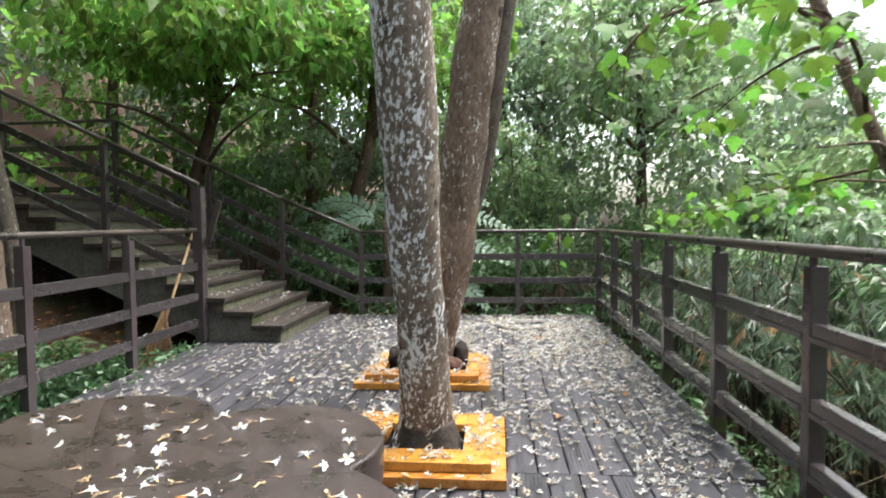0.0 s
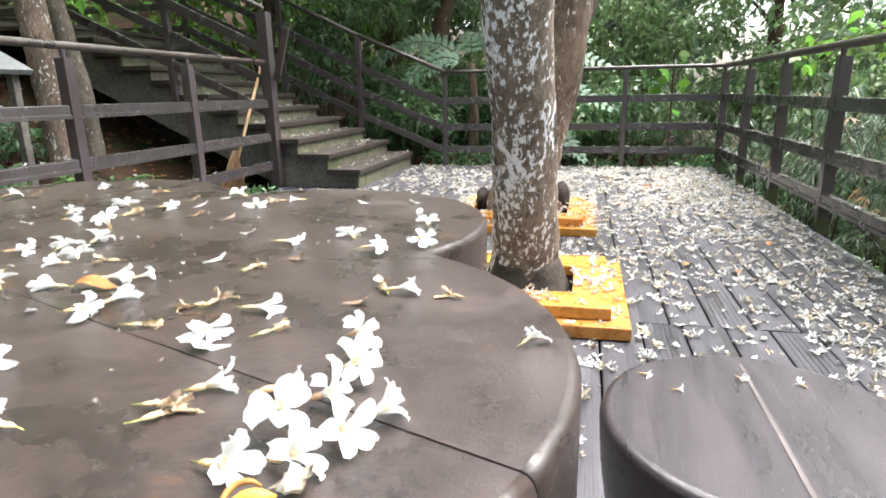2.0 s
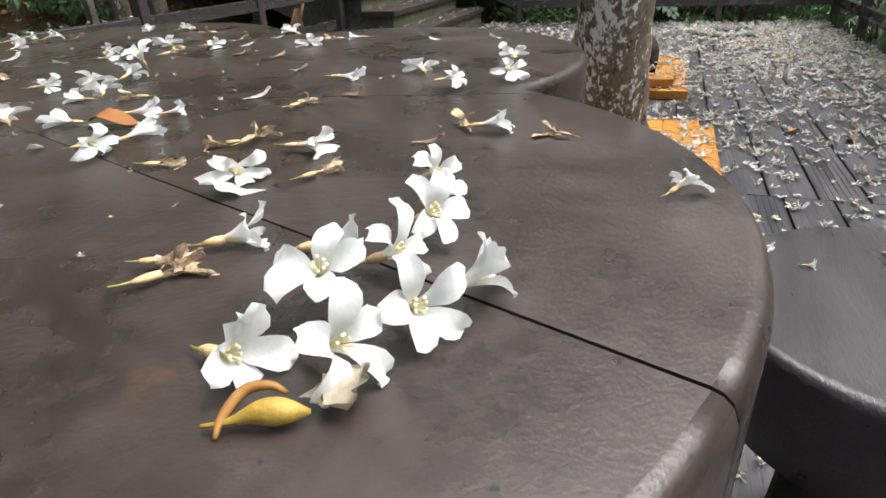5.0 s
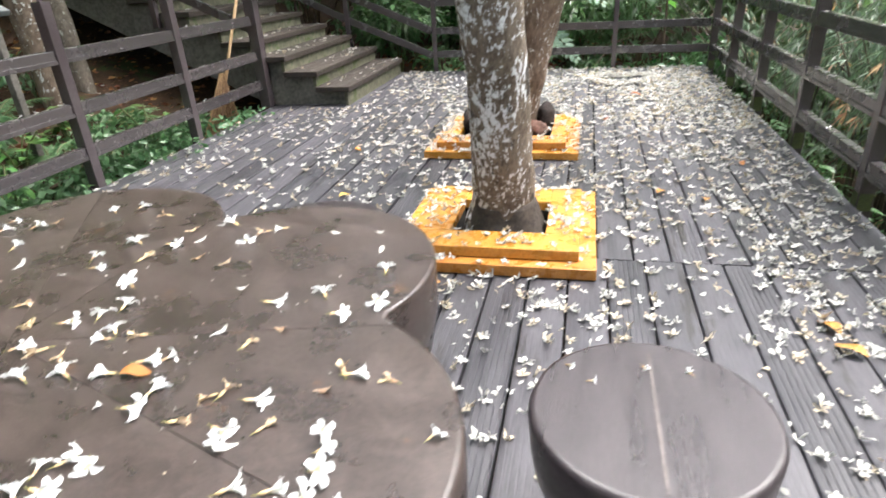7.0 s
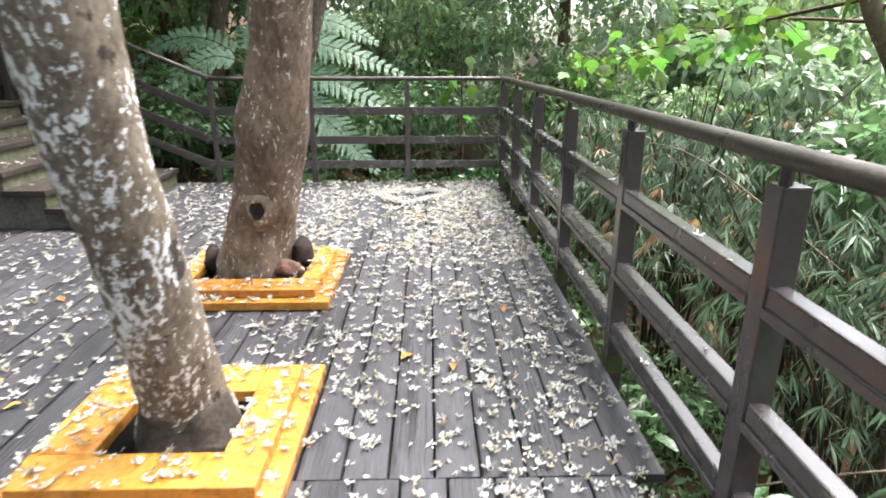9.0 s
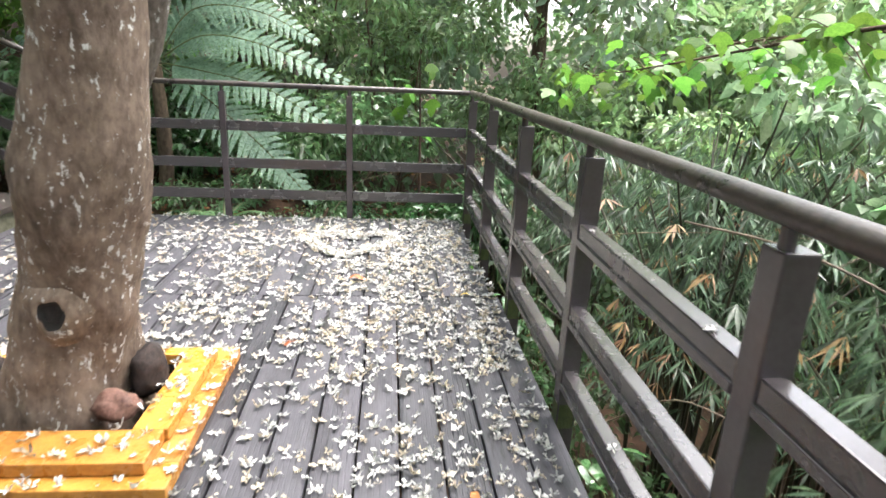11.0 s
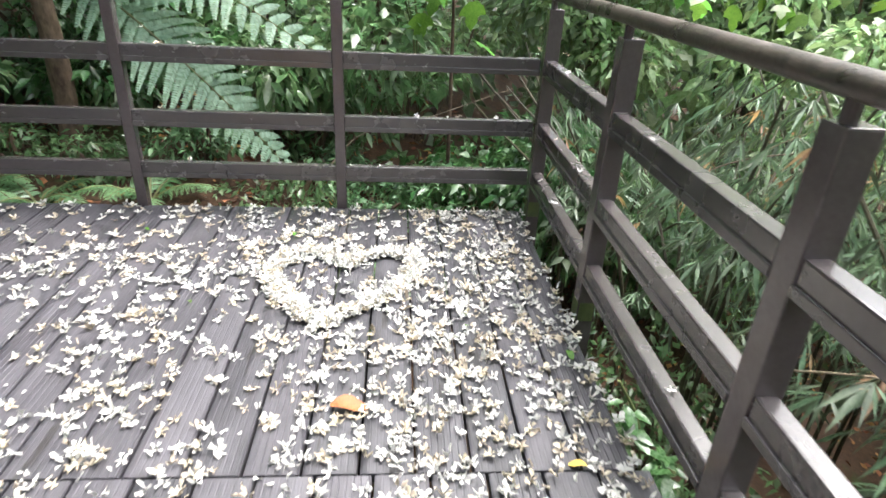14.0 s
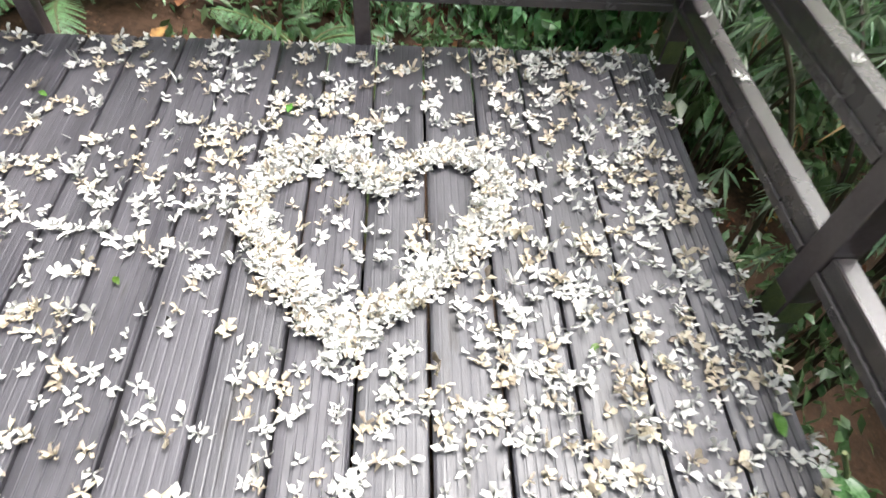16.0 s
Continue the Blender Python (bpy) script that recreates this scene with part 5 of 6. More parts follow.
# ---- broom and small panel ----
def build_broom():
    b = thing("broom", "old twig broom with a pale wooden handle leaning outside the railing", "broom", at=(-2.99, 5.15, 0.0))
    part("handle", tube(bmesh.new(), [(0.0, 0.14, 0.15), (0.01, 0.42, 0.6), (0.04, 0.84, 1.28)], 0.014, 10), M_BROOM, b, smooth=True)
    rng = np.random.default_rng(4)
    bm = bmesh.new()
    for i in range(230):
        a, r = rng.uniform(0, 6.28), rng.uniform(0, 1) ** 0.5
        p0 = Vector((0.0 + 0.02 * math.cos(a) * r, 0.22 + 0.02 * math.sin(a) * r, 0.40))
        p1 = Vector((0.07 * math.cos(a) * r, 0.06 + 0.30 * math.sin(a) * r, -0.12 + rng.uniform(-0.03, 0.06)))
        tube(bm, [p0, (p0 + p1) / 2, p1], [0.004, 0.004, 0.002], 4)
    part("bristles", bm, M_BRISTLE, b)


build_broom()


def build_panel():
    s = thing("sign_stand", "pale grey slanted panel on two posts beyond the railing", "sign stand", at=(-3.48, 3.40, 0.0))
    for y in (0.33, -0.33):
        bm = bmesh.new()
        box(bm, (0.0, y - 0.025, -0.15), (0.05, y + 0.025, 1.05), 0.006)
        part("post", bm, M_STRINGER, s)
    bm = bmesh.new()
    box(bm, (-0.20, -0.42, -0.018), (0.20, 0.42, 0.018), 0.006)
    part("panel", bm, M_PALE, s).matrix_local = pose(-0.08, 0, 1.135, 0, 28, 0)


build_panel()


# ---- fallen blossoms ----
def petal_template(r, lift, cup, w):
    """One petal from the centre outwards: two quads on each side of a fold."""
    us = (0.12, 0.55, 1.0)
    ws = (0.12, 1.0, 0.55)
    v = []
    for u, q in zip(us, ws):
        z = lift * u + cup * u * u
        v += [(u * r, -w * q, z + 0.25 * w * q), (u * r, 0, z), (u * r, w * q, z + 0.25 * w * q)]
    f = []
    for i in range(2):
        a = i * 3
        f += [(a, a + 3, a + 4, a + 1), (a + 1, a + 4, a + 5, a + 2)]
    return np.array(v), np.array(f)


def scatter_blossoms(name, label, pts, size, seed, old_share=0.16):
    """Flowers at points (x, y, z): most with three to five petals, some single petals, at random tilts."""
    rng = np.random.default_rng(seed)
    bins = {0: ([], []), 1: ([], [])}
    count = {0: 0, 1: 0}
    shapes = [petal_template(1, 0.25, 0.0, 0.26), petal_template(1, 0.75, -0.35, 0.23), petal_template(1, 0.1, 0.2, 0.28), petal_template(1, 1.3, -0.3, 0.20)]
    for p in pts:
        kind = 1 if rng.random() < old_share else 0
        s = size * rng.uniform(0.65, 1.15) * 0.5
        sh = shapes[rng.integers(4)]
        k = int(rng.choice([1, 3, 4, 5, 5]))
        a0 = rng.uniform(0, 6.28)
        tilt, tdir = rng.normal(0, 0.35), rng.uniform(0, 6.28)
        if k == 1:
            tilt *= 0.3
        R = np.array(Matrix.Rotation(tdir, 3, "Z") @ Matrix.Rotation(tilt, 3, "X"))
        zmin = 0.0
        vs = []
        for j in range(k):
            a = a0 + j * 6.283 / max(k, 4) + rng.normal(0, 0.15)
            c, sn = math.cos(a), math.sin(a)
            v = sh[0] * np.array([1, rng.uniform(0.8, 1.2), rng.uniform(0.5, 1.3)]) * s * rng.uniform(0.85, 1.15)
            v = v + rng.normal(0, 0.14 * s, v.shape)
            v = v @ np.array([[c, sn, 0], [-sn, c, 0], [0, 0, 1]])
            vs.append(v @ R.T)
        zmin = min(v[:, 2].min() for v in vs)
        for v in vs:
            bins[kind][0].append(v + np.array([p[0], p[1], p[2] - zmin * 0.8 + 0.001]))
            bins[kind][1].append(sh[1] + count[kind])
            count[kind] += len(v)
    base = None
    for kind, m, nm in ((0, M_PETAL, name), (1, M_PETAL_OLD, "yellowed_petals")):
        if not bins[kind][0]:
            continue
        ob = part_np(nm, np.concatenate(bins[kind][0]), np.concatenate(bins[kind][1]), m, base, smooth=True)
        if base is None:
            base = tagged(ob, label, "blossoms", kind="stuff")
        else:
            tagged(ob, "yellowed older petals among the white ones", kind="stuff")
    return base


def inside_rect(x, y, r, m=0.0):
    return r[0] - m < x < r[2] + m and r[1] - m < y < r[3] + m


def deck_density(x, y):
    """Blossoms per square metre over the deck."""
    far = min(max((y - 3.0) / 4.0, 0), 1)
    right = min(max((x + 1.6) / 2.4, 0), 1)
    d = 112 + 185 * far * (0.35 + 0.65 * right) + 75 * right
    if y > 5.0 and x > -0.4:
        d += 85
    if x < -1.0:
        d *= 0.78
    d += 120 * math.exp(-((x + 0.8) ** 2 + (y - 4.6) ** 2) / 0.25)
    if x > 0.85:
        d *= 1.35
    if 3.0 < y < 6.6 and x > -0.2:
        d *= 1.2
    return d * max(0.25, 1.1 + 0.9 * noise.noise((x * 2.2, y * 2.2, 5)) + 0.8 * noise.noise((x * 7, y * 7, 9)))


def deck_blossoms():
    rng = np.random.default_rng(77)
    pts = []
    top = 800.0
    for i in range(int(top * (DECK_X1 - DECK_X0) * (DECK_Y1 + 0.6))):
        x, y = rng.uniform(DECK_X0 + 0.03, DECK_X1 - 0.01), rng.uniform(-0.6, DECK_Y1 - 0.01)
        if rng.random() > deck_density(x, y) / top:
            continue
        if inside_rect(x, y, BOX1, 0.01) or inside_rect(x, y, BOX2, 0.01):
            continue
        if x < STEP_X + 0.05 and y > 5.75:
            continue
        hx, hy = (x - 0.56) / 0.27, (y - 6.94) / 0.27
        if hx * hx + hy * hy < 1 and rng.random() < 0.25:
            continue
        if math.hypot(x - TC.x, y - TC.y) < 0.3 or math.hypot(x - 0.308, y - 1.37) < 0.15 or math.hypot(x + 0.625, y - 2.125) < 0.15:
            continue
        pts.append((x, y, 0.001))
    scatter_blossoms("fallen_blossoms", "fallen white blossoms scattered over the wet deck boards", pts, 0.0455, 78, 0.33)
    bx = []
    for r, hole, n in ((BOX1, HOLES[0], 215), (BOX2, HOLES[1], 320)):
        while n:
            x, y = rng.uniform(r[0], r[2]), rng.uniform(r[1], r[3])
            if inside_rect(x, y, hole, -0.005):
                continue
            if r is BOX2 and rng.random() < 0.5 and x > -0.5:
                continue
            up = r[0] + 0.075 < x < r[2] - 0.07 and r[1] + 0.06 < y < r[3] - 0.10
            bx.append((x, y, 0.103 if up else 0.053))
            n -= 1
    scatter_blossoms("planter_blossoms", "white blossoms fallen on the yellow tree frames", bx, 0.044, 79, 0.08)
    st = []
    for k in range(7):
        x, z = step_at(k)
        for j in range(26 - 2 * k):
            st.append((x - rng.uniform(0.02, 0.26), rng.uniform(ST_Y0 + 0.1, ST_Y1 - 0.1), z + 0.001))
    scatter_blossoms("step_blossoms", "a few white petals fallen on the stair treads", st, 0.04, 80)
    rl = [(1.50 + rng.uniform(-0.015, 0.015), rng.uniform(1.5, 7.7), z + 0.0385) for z in RAIL_Z for _ in range(7)]
    rl += [(rng.uniform(-0.5, 1.4), 7.79 + rng.uniform(-0.015, 0.015), z + 0.0385) for z in RAIL_Z for _ in range(6)]
    rl += [(LEFT_X + rng.uniform(-0.015, 0.015), rng.uniform(2, 5.4), z + 0.0685) for z in RAIL_Z for _ in range(4)]
    scatter_blossoms("rail_blossoms", "single petals caught on the railing bars", rl, 0.034, 81)
    gr = []
    for _ in range(260):
        x, y = rng.uniform(-5, -2.98), rng.uniform(1.0, 5.6)
        gr.append((x, y, ground_z(x, y) + 0.03))
    scatter_blossoms("bank_blossoms", "white petals scattered over the bank", gr, 0.04, 82)
    # the heart laid out of flowers
    hp = []
    turn = np.linspace(0, 2 * math.pi, 721)
    hx = np.sin(turn) * np.abs(np.sin(turn)) ** 1.2
    hy = (13 * np.cos(turn) - 5 * np.cos(2 * turn) - 2 * np.cos(3 * turn) - np.cos(4 * turn)) / 16
    along = np.concatenate([[0], np.cumsum(np.hypot(np.diff(hx), np.diff(hy)))])
    for d in rng.uniform(0, along[-1], 1250):
        a, r = rng.uniform(0, 2 * math.pi), (0.041 if rng.random() < 0.9 else 0.075) * math.sqrt(rng.random())
        y = 6.985 + 0.335 * float(np.interp(d, along, hy)) + r * math.sin(a)
        x = 0.530 + 0.300 * float(np.interp(d, along, hx)) + 0.13 * (y - 6.945) + r * math.cos(a)
        hp.append((x, y, 0.004 + abs(rng.normal(0, 0.009))))
    scatter_blossoms("blossom_heart", "heart outline laid out of white blossoms on the deck", hp, 0.043, 83, 0.20)


deck_blossoms()


def petal_points(rng, opening, crumple, narrow=1.0):
    """One petal of unit length from a flower's axis (+x) outwards: narrow claw, broad rounded blade, bending open. Rows of five points."""
    rows = []
    x, r = 0.0, 0.05
    n = 10
    bend = radians(opening) * rng.uniform(0.85, 1.15)
    phase, ripple = rng.uniform(0, 6.28), rng.uniform(0.02, 0.05)
    ws = (0.05, 0.06, 0.08, 0.12, 0.17, 0.215, 0.245, 0.25, 0.215, 0.13)
    off = rng.uniform(0, 50)
    for i in range(n):
        u = i / (n - 1)
        th = radians(8) + bend * min(1.0, u * 1.15) ** 1.7
        if i:
            x += math.cos(th) / (n - 1)
            r += math.sin(th) / (n - 1)
        row = []
        for k in (-1, -0.5, 0, 0.5, 1):
            w = ws[i] * narrow * k
            cup = 0.22 * ws[i] * k * k
            lift = ripple * math.sin(phase + 9 * u + 2.5 * k) * u
            p = Vector((x + cup * math.sin(th) - lift * math.sin(th) - (0.10 * k * k if i == n - 1 else 0.03 * k * k if i == n - 2 else 0.0), w, r - cup * math.cos(th) + lift * math.cos(th)))
            if crumple:
                q = p * 3.2 + Vector((off, 0, 0))
                p += Vector((noise.noise(q), noise.noise(q + Vector((9, 0, 0))), noise.noise(q + Vector((0, 9, 0))))) * crumple
            row.append(p)
        rows.append(row)
    return rows


def grid_mesh(name, rows, m, floor=None):
    """A sheet through rows of points, moved by m; nothing sinks under the floor height."""
    bm = bmesh.new()
    vs = []
    for i, row in enumerate(rows):
        out = []
        for k, p in enumerate(row):
            q = m @ p
            if floor is not None and q.z < floor:
                q.z = floor + 0.0003 * ((i + k) % 3)
            out.append(bm.verts.new(q))
        vs.append(out)
    for a, b in zip(vs, vs[1:]):
        for k in range(len(a) - 1):
            bm.faces.new((a[k], a[k + 1], b[k + 1], b[k])).smooth = True
    return bm


FLOWER_LABELS = {"open": "fresh white open blossom with yellow stamens", "trumpet": "white trumpet blossom lying on its side", "wilted": "shrivelled brown and cream blossom"}


def build_flower(kind, x, y, z, heading, pitch, size, seed, where="lying on the table", group="blossoms on the table", flat=1.0):
    """A five-petalled blossom whose axis points along the heading, tilted up by the pitch, its lower petals pressed on the support."""
    rng = np.random.default_rng(seed)
    f = thing("blossom", FLOWER_LABELS[kind] + " " + where, "blossom", group, at=(x, y, z))
    rot = Matrix.Rotation(radians(heading), 4, "Z") @ Matrix.Rotation(radians(-pitch), 4, "Y") @ Matrix.Rotation(rng.uniform(0, 1.25), 4, "X") @ Matrix.Scale(size, 4)
    rot = Matrix.Diagonal((1, 1, 0.6 if kind == "wilted" else flat, 1)) @ rot
    up = size * (0.10 + 0.42 * math.sin(radians(max(pitch, 0))))
    m = Matrix.Translation((0, 0, up)) @ rot
    opening = {"open": 92, "trumpet": 58, "wilted": 45}[kind]
    for k in range(5):
        if kind == "wilted" and k == 4:
            continue
        rows = petal_points(rng, opening * rng.uniform(0.72, 1.25), 0.26 if kind == "wilted" else 0.045, rng.uniform(0.45, 0.8) if kind == "wilted" else rng.uniform(0.70, 0.95))
        turn = Matrix.Rotation(k * 1.2566 + rng.normal(0, 0.13), 4, "X") @ Matrix.Rotation(rng.normal(0, 0.10), 4, "Z") @ Matrix.Scale(rng.uniform(0.86, 1.08) * (0.8 if kind == "wilted" else 1), 4)
        part("petal", grid_mesh("petal", rows, m @ turn, 0.0004), M_WILT if kind == "wilted" else M_PETAL_FRESH, f)
    for name, pts, rad, mt in (("flower_tube", [(-0.32, 0.005, 0.01), (-0.24, 0, 0.01), (-0.12, 0, 0), (0.06, 0, 0)], [0.03, 0.065, 0.09, 0.075], M_CALYX),
                               ("stalk", [(-0.60, 0.05, 0), (-0.46, 0.015, 0.01), (-0.30, 0.005, 0.01)], [0.020, 0.018, 0.030], M_STALK)):
        bm = tube(bmesh.new(), pts, rad, 10)
        for v in bm.verts:
            v.co = m @ v.co
            v.co.z = max(v.co.z, 0.0003)
        part(name, bm, mt, f, smooth=True)
    if kind != "wilted":
        bm = bmesh.new()
        for k in range(7):
            a = 6.283 * k / 7
            tube(bm, [(0.0, 0.02 * math.cos(a), 0.02 * math.sin(a)), (0.26, 0.05 * math.cos(a), 0.05 * math.sin(a)), (0.40 + 0.06 * (k % 2), 0.10 * math.cos(a), 0.10 * math.sin(a))], [0.012, 0.010, 0.026], 5)
        bm.transform(m)
        part("stamen_tuft", bm, M_STAMEN, f)
    return f


def loose_petal(x, y, z, size, heading, material, seed, label):
    rng = np.random.default_rng(seed)
    rows = petal_points(rng, 22, 0.06, rng.uniform(0.8, 1.1))
    m = Matrix.Rotation(radians(heading), 4, "Z") @ Matrix.Scale(size, 4) @ Matrix.Translation((-0.5, 0, -0.05))
    ob = part("loose_petal", grid_mesh("loose_petal", rows, m, 0.0004), material)
    ob.matrix_world = Matrix.Translation((x, y, z))
    tagged(ob, label, "petal", "petals on the table")


def withered_bud(z):
    """The swollen bud at the front of the bunch, with a curled petal arching over it and a crumpled grey one behind."""
    f = thing("withered_bud", "yellow-orange withered bud with a curled brown petal", "blossom", "blossoms on the table", at=(-0.089, 0.771, z))
    stem = smooth_path([(-0.012, -0.007, 0.002), (-0.005, -0.004, 0.0028), (0.002, 0.0, 0.0045), (0.009, 0.003, 0.0042), (0.015, 0.006, 0.003)], 3)
    rad = [0.0007, 0.0007, 0.0008, 0.0011, 0.0016, 0.0024, 0.0033, 0.0039, 0.0040, 0.0036, 0.0028, 0.0018, 0.0008]
    part("bud", tube(bmesh.new(), stem, rad, 12, 0.05), M_BUD, f, "yellow-orange bud on a green stalk", True)
    arc = smooth_path([(-0.006, -0.009, 0.001), (-0.007, -0.004, 0.0035), (-0.005, 0.004, 0.007), (0.001, 0.008, 0.0075), (0.006, 0.009, 0.005)], 4)
    part("curled_petal", tube(bmesh.new(), arc, [0.0007 + 0.0010 * math.sin(math.pi * i / (len(arc) - 1)) for i in range(len(arc))], 8, 0.1), M_YLEAF, f, "curled orange-brown petal", True)
    rng = np.random.default_rng(3)
    rows = petal_points(rng, 30, 0.30, 1.5)
    part("crumpled_petal", grid_mesh("crumpled_petal", rows, Matrix.Translation((0.009, 0.008, 0.003)) @ Matrix.Rotation(radians(28), 4, "Z") @ Matrix.Scale(0.023, 4), 0.0004), M_PETAL_OLD, f, "crumpled greyish petal")


def table_blossoms():
    rng = np.random.default_rng(55)
    z = TOP + 0.0005
    # the fresh bunch laid together near the rim: place, heading, upward tilt
    bunch = [("trumpet", -0.126, 0.869, 30, 4), ("open", -0.087, 0.898, -25, 34), ("open", -0.106, 0.955, -20, 30), ("trumpet", -0.094, 0.928, 5, 30),
             ("open", -0.090, 0.860, 0, 26), ("trumpet", -0.054, 0.847, 40, 20), ("open", -0.066, 0.828, -35, 28), ("open", -0.101, 0.832, -55, 55),
             ("open", -0.082, 0.799, -10, 28), ("trumpet", -0.116, 0.790, -12, 16), ("trumpet", -0.170, 0.862, 36, 6)]
    for i, (kind, x, y, h, p) in enumerate(bunch):
        build_flower(kind, x, y, z, h, p, 0.0255 if i not in (2, 3) else 0.020, 300 + i)
    opened = [(-0.378, 0.813), (-0.364, 0.826), (-0.385, 0.850), (-0.366, 0.866), (-0.339, 0.870), (-0.543, 0.985), (-0.491, 1.002), (-0.377, 1.056), (-0.356, 0.955),
              (-0.226, 0.940), (-0.108, 1.061), (-0.224, 1.251), (-0.183, 1.194), (-0.136, 1.242), (-0.151, 1.344), (-0.529, 1.502), (-0.472, 1.440), (-0.612, 1.400),
              (-0.683, 1.400), (-0.725, 1.325), (-0.932, 1.347), (-0.972, 1.440), (-1.064, 1.470), (-1.040, 1.420), (-0.813, 1.575), (-0.854, 1.541), (-0.596, 1.114),
              (-0.552, 1.138), (-0.496, 1.104), (-0.531, 1.168), (-0.613, 1.041)]
    for i, (x, y) in enumerate(opened):
        build_flower("open" if i % 5 else "trumpet", x, y, z, rng.uniform(-60, 160), rng.uniform(4, 30), 0.0290 * rng.uniform(0.85, 1.15), 400 + i, flat=0.5)
    build_flower("open", -0.560, 1.224, z, -75, 62, 0.0285, 390)
    lying = [(-0.254, 0.801, 175), (-0.321, 0.777, 240), (-0.433, 1.015, 190), (-0.404, 1.045, 20), (-0.350, 0.987, 80), (-0.213, 0.995, 5), (-0.304, 1.220, 5), (-0.417, 1.500, 200),
             (-0.695, 1.289, 10), (-0.500, 1.088, 185), (-0.560, 0.640, 60), (-0.760, 0.900, 130), (-0.880, 1.020, 300), (-0.700, 0.720, 200)]
    for i, (x, y, h) in enumerate(lying):
        build_flower("trumpet", x, y, z, h, rng.uniform(0, 10), 0.028 * rng.uniform(0.9, 1.1), 500 + i, flat=0.5)
    dead = [(-0.185, 0.838), (-0.286, 0.947), (-0.269, 0.996), (-0.177, 0.953), (-0.052, 1.059), (-0.282, 1.105), (-0.446, 1.480), (-0.626, 1.335), (-0.716, 1.538),
            (-0.574, 1.047), (-0.538, 1.045), (-0.720, 1.153), (-0.451, 1.103), (-0.255, 1.002), (-0.120, 1.066), (-0.660, 1.110), (-0.800, 0.800)]
    for i, (x, y) in enumerate(dead):
        build_flower("wilted", x, y, z, rng.uniform(0, 360), rng.uniform(-5, 12), 0.028 * rng.uniform(0.8, 1.15), 600 + i)
    build_flower("open", 0.020, 0.970, z, 55, 20, 0.019, 641, flat=0.6)
    build_flower("wilted", -0.176, 0.829, z, 55, 0, 0.030, 640)
    white = [(-0.402, 0.957), (-0.205, 0.919), (-0.339, 1.131), (-0.186, 1.423), (-0.214, 1.500), (-0.300, 1.490), (-0.562, 1.506), (-0.562, 1.426), (-0.736, 1.260), (-0.855, 1.284), (-0.374, 1.257)]
    for i, (x, y) in enumerate(white):
        loose_petal(x, y, z, 0.026 * rng.uniform(0.8, 1.2), rng.uniform(0, 360), M_PETAL, 700 + i, "single white petal lying flat on the table")
    tan = [(-0.134, 1.029), (-0.251, 1.150), (-0.519, 1.354), (-0.955, 1.480), (-0.655, 1.106), (-0.457, 1.342), (-0.610, 1.470)]
    for i, (x, y) in enumerate(tan):
        loose_petal(x, y, z, 0.030 * rng.uniform(0.8, 1.2), rng.uniform(-20, 60), M_WILT, 720 + i, "single tan withered petal lying flat")
    withered_bud(z)
    crumbs = []
    while len(crumbs) < 150:
        x, y = TC.x + rng.uniform(-0.62, 0.68), TC.y + rng.uniform(-0.55, 0.55)
        if math.hypot(x - TC.x, y - TC.y) < 0.60:
            crumbs.append((x, y, z))
    scatter_blossoms("petal_crumbs", "tiny white petal crumbs scattered over the table top", crumbs, 0.0055, 84, 0.3)
    for i, (x, y) in enumerate(((0.159, 1.477), (0.202, 1.433), (0.302, 1.492), (0.39, 1.48), (-0.55, 2.22), (-0.53, 2.15), (-0.48, 2.12), (-0.60, 2.20))):
        build_flower("trumpet", x, y, 0.4405, rng.uniform(0, 360), 5, 0.016, 800 + i, "on the stool seat", "blossoms on the stool")


table_blossoms()


def fallen_leaf(x, y, z, size, heading, material, label, group="fallen leaves on the deck"):
    bm = bmesh.new()
    us = np.linspace(0, 1, 7)
    rows = []
    for u in us:
        w = 0.26 * math.sin(math.pi * (0.04 + 0.92 * u)) ** 0.8
        c = 0.10 * math.sin(u * 5) + 0.06
        rows.append([bm.verts.new((u - 0.5, -w, c + 0.12 * w)), bm.verts.new((u - 0.5, 0, c - 0.02)), bm.verts.new((u - 0.5, w, c + 0.3 * w))])
    for a, b in zip(rows, rows[1:]):
        for i in range(2):
            bm.faces.new((a[i], a[i + 1], b[i + 1], b[i])).smooth = True
    ob = part("fallen_leaf", bm, material)
    lo = min(v.co.z for v in ob.data.vertices)
    ob.matrix_world = Matrix.Translation((x, y, z - lo * size)) @ Matrix.Rotation(radians(heading), 4, "Z") @ Matrix.Scale(size, 4)
    tagged(ob, label, "leaf" if "leaf" in label else "petal", group)


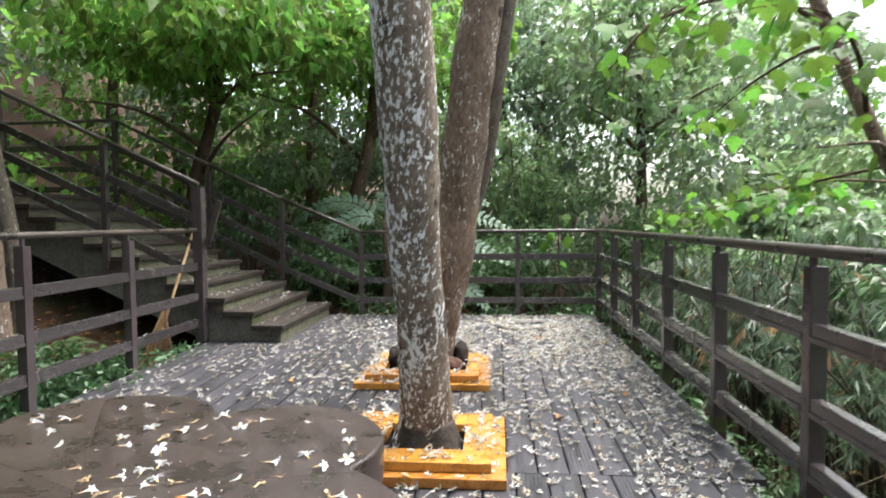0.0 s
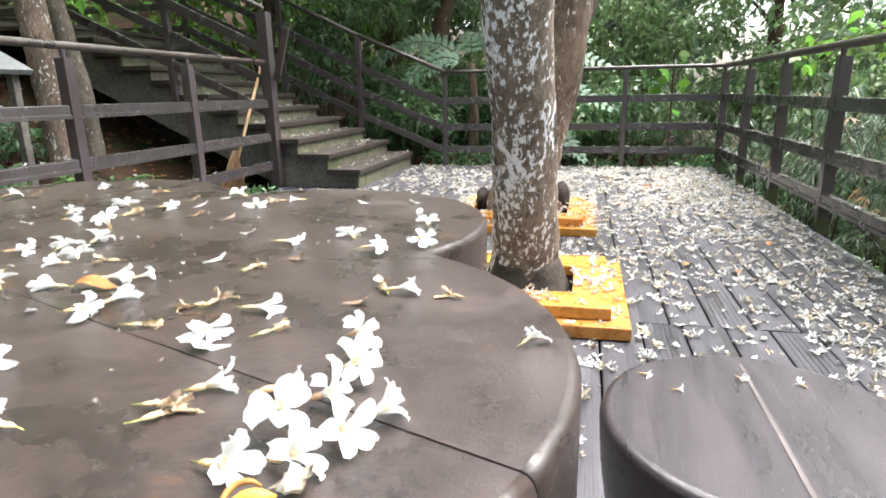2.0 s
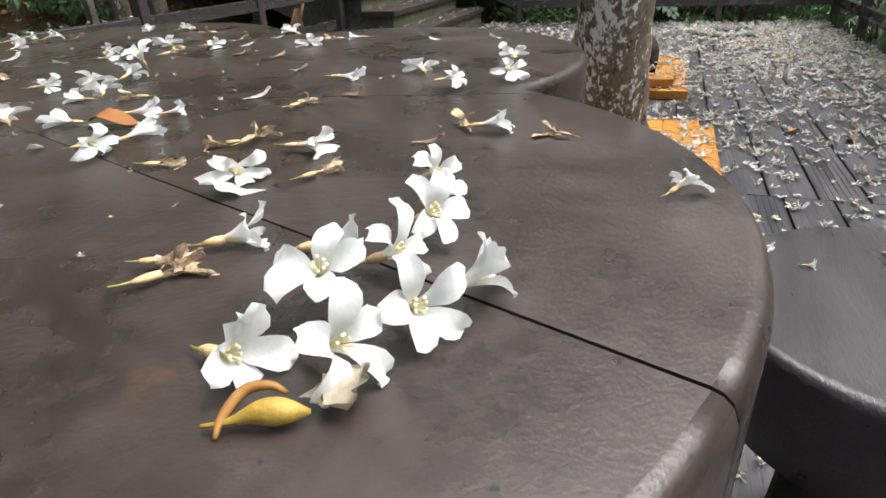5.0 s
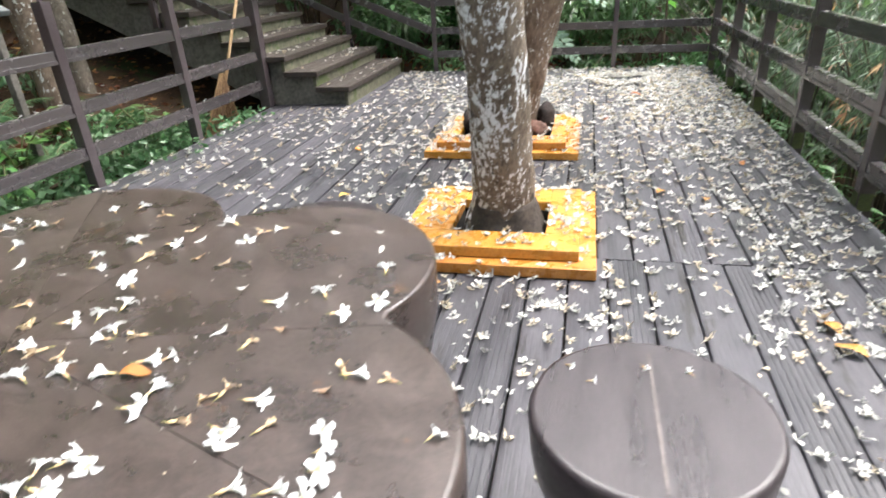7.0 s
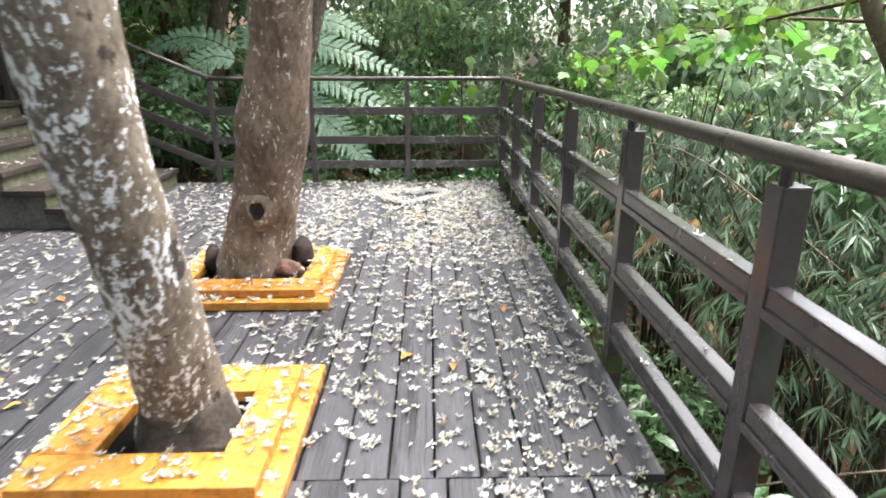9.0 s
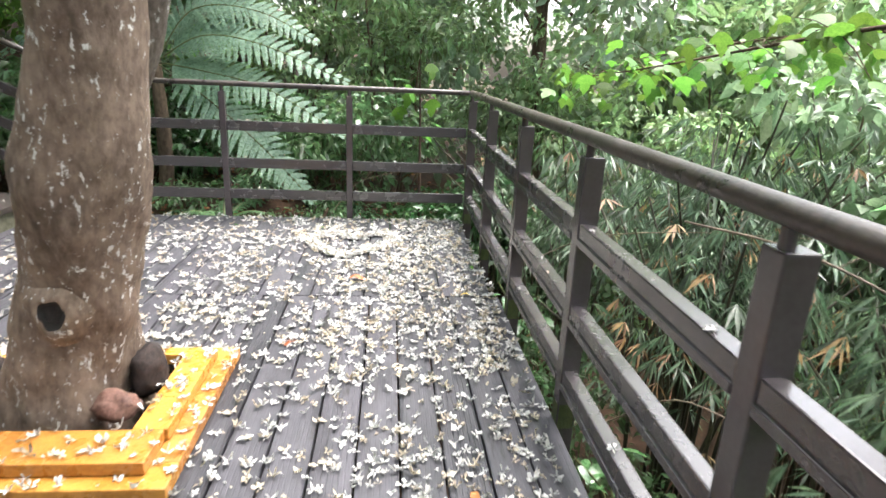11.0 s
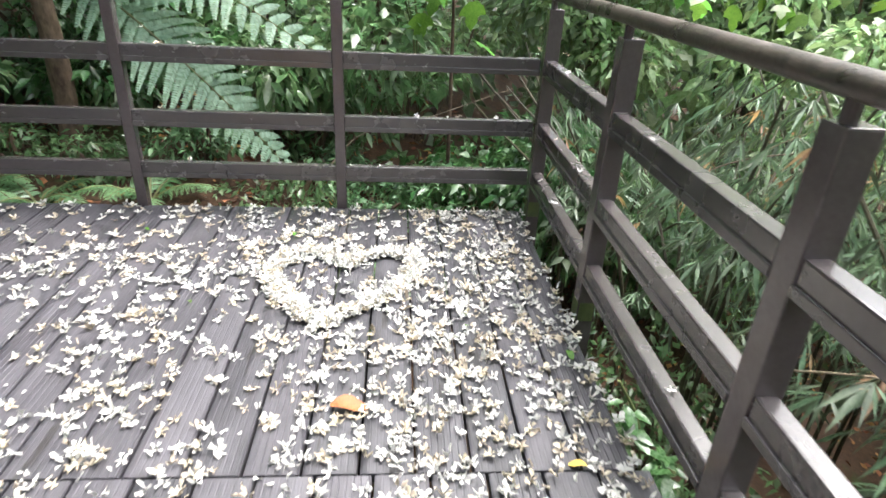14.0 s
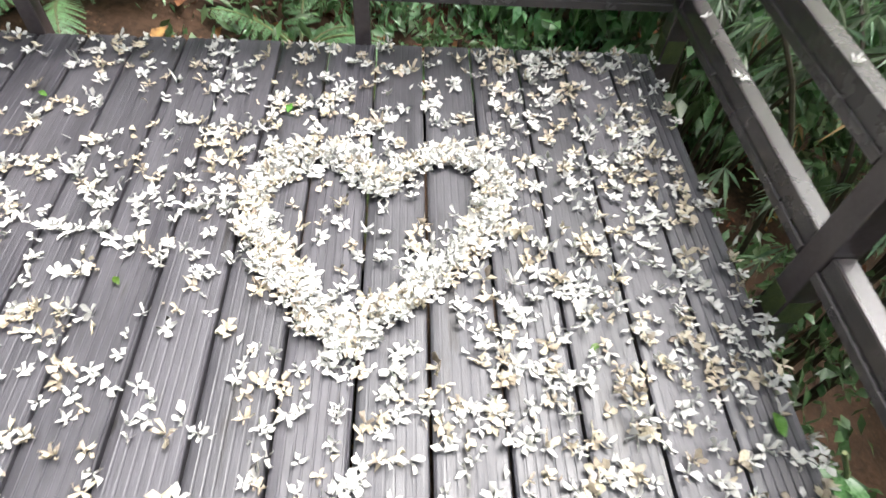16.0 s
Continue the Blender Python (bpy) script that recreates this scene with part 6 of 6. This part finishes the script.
for i, (lx, ly, ls) in enumerate(((-0.42, 2.54, 0.10), (-1.146, 3.488, 0.07), (0.80, 3.575, 0.08), (1.02, 2.266, 0.10), (1.275, 5.957, 0.05), (-0.95, 3.3, 0.06), (-2.1, 2.6, 0.10))):
    fallen_leaf(lx, ly, 0.004, ls, 40 * i + 10, M_YLEAF, "curled yellow leaf fallen on the wet deck")
for i, (lx, ly, ls) in enumerate(((0.63, 6.195, 0.115), (0.592, 3.674, 0.08), (1.0, 2.40, 0.10), (0.52, 1.9, 0.07), (0.35, 5.3, 0.07), (1.1, 4.2, 0.06), (-1.4, 4.4, 0.07))):
    fallen_leaf(lx, ly, 0.004, ls, 55 * i, M_BLEAF, "dry brown leaf fallen among the blossoms")

for i, (lx, ly, ls) in enumerate(((0.280, 7.419, 0.045), (-0.028, 6.801, 0.030), (0.415, 6.671, 0.030), (1.032, 6.630, 0.030), (1.383, 6.455, 0.050), (-0.425, 7.452, 0.030))):
    fallen_leaf(lx, ly, 0.006, ls, 80 + 50 * i, M_TUNG, "small fresh green leaf fallen among the blossoms")
fallen_leaf(-0.398, 1.022, TOP + 0.001, 0.040, 15, M_BLEAF, "yellow-brown leaf lying among the blossoms", "petals on the table")

# ---- deck boards ----
RUNS = ((-2.2, 2.845, 0.081), (2.851, 5.940, 0.040), (5.946, 7.77, 0.0))


def build_boards():
    cache = {}

    def lay(xc, y0, y1, seed):
        ln = round(y1 - y0, 3)
        if ln < 0.03:
            return
        key = (ln, seed % 3)
        if key not in cache:
            cache[key] = board_mesh("deck_board", ln, seed)
        ob = new("deck_board", cache[key])
        ob.parent = deck
        ob.matrix_local = Matrix.Translation((xc, y0, random.uniform(-0.0025, 0.0)))
    seed = 0
    for y0, y1, off in RUNS:
        k = -28
        while True:
            xc = 0.672 + PITCH * (k + 0.5) + off
            k += 1
            if xc - PITCH / 2 < DECK_X0 - 0.08:
                continue
            if xc + PITCH / 2 > DECK_X1 + 0.055:
                break
            seed += 7
            pieces = [(y0, y1)]
            for h0, k0, h1, k1 in HOLES:
                if xc + PITCH / 2 > h0 + 0.004 and xc - PITCH / 2 < h1 - 0.004:
                    nxt = []
                    for a, b in pieces:
                        if b <= k0 or a >= k1:
                            nxt.append((a, b))
                        else:
                            nxt += [(a, k0), (k1, b)]
                    pieces = nxt
            for a, b in pieces:
                lay(xc, a, b, seed // 7 + int(y0))


build_boards()
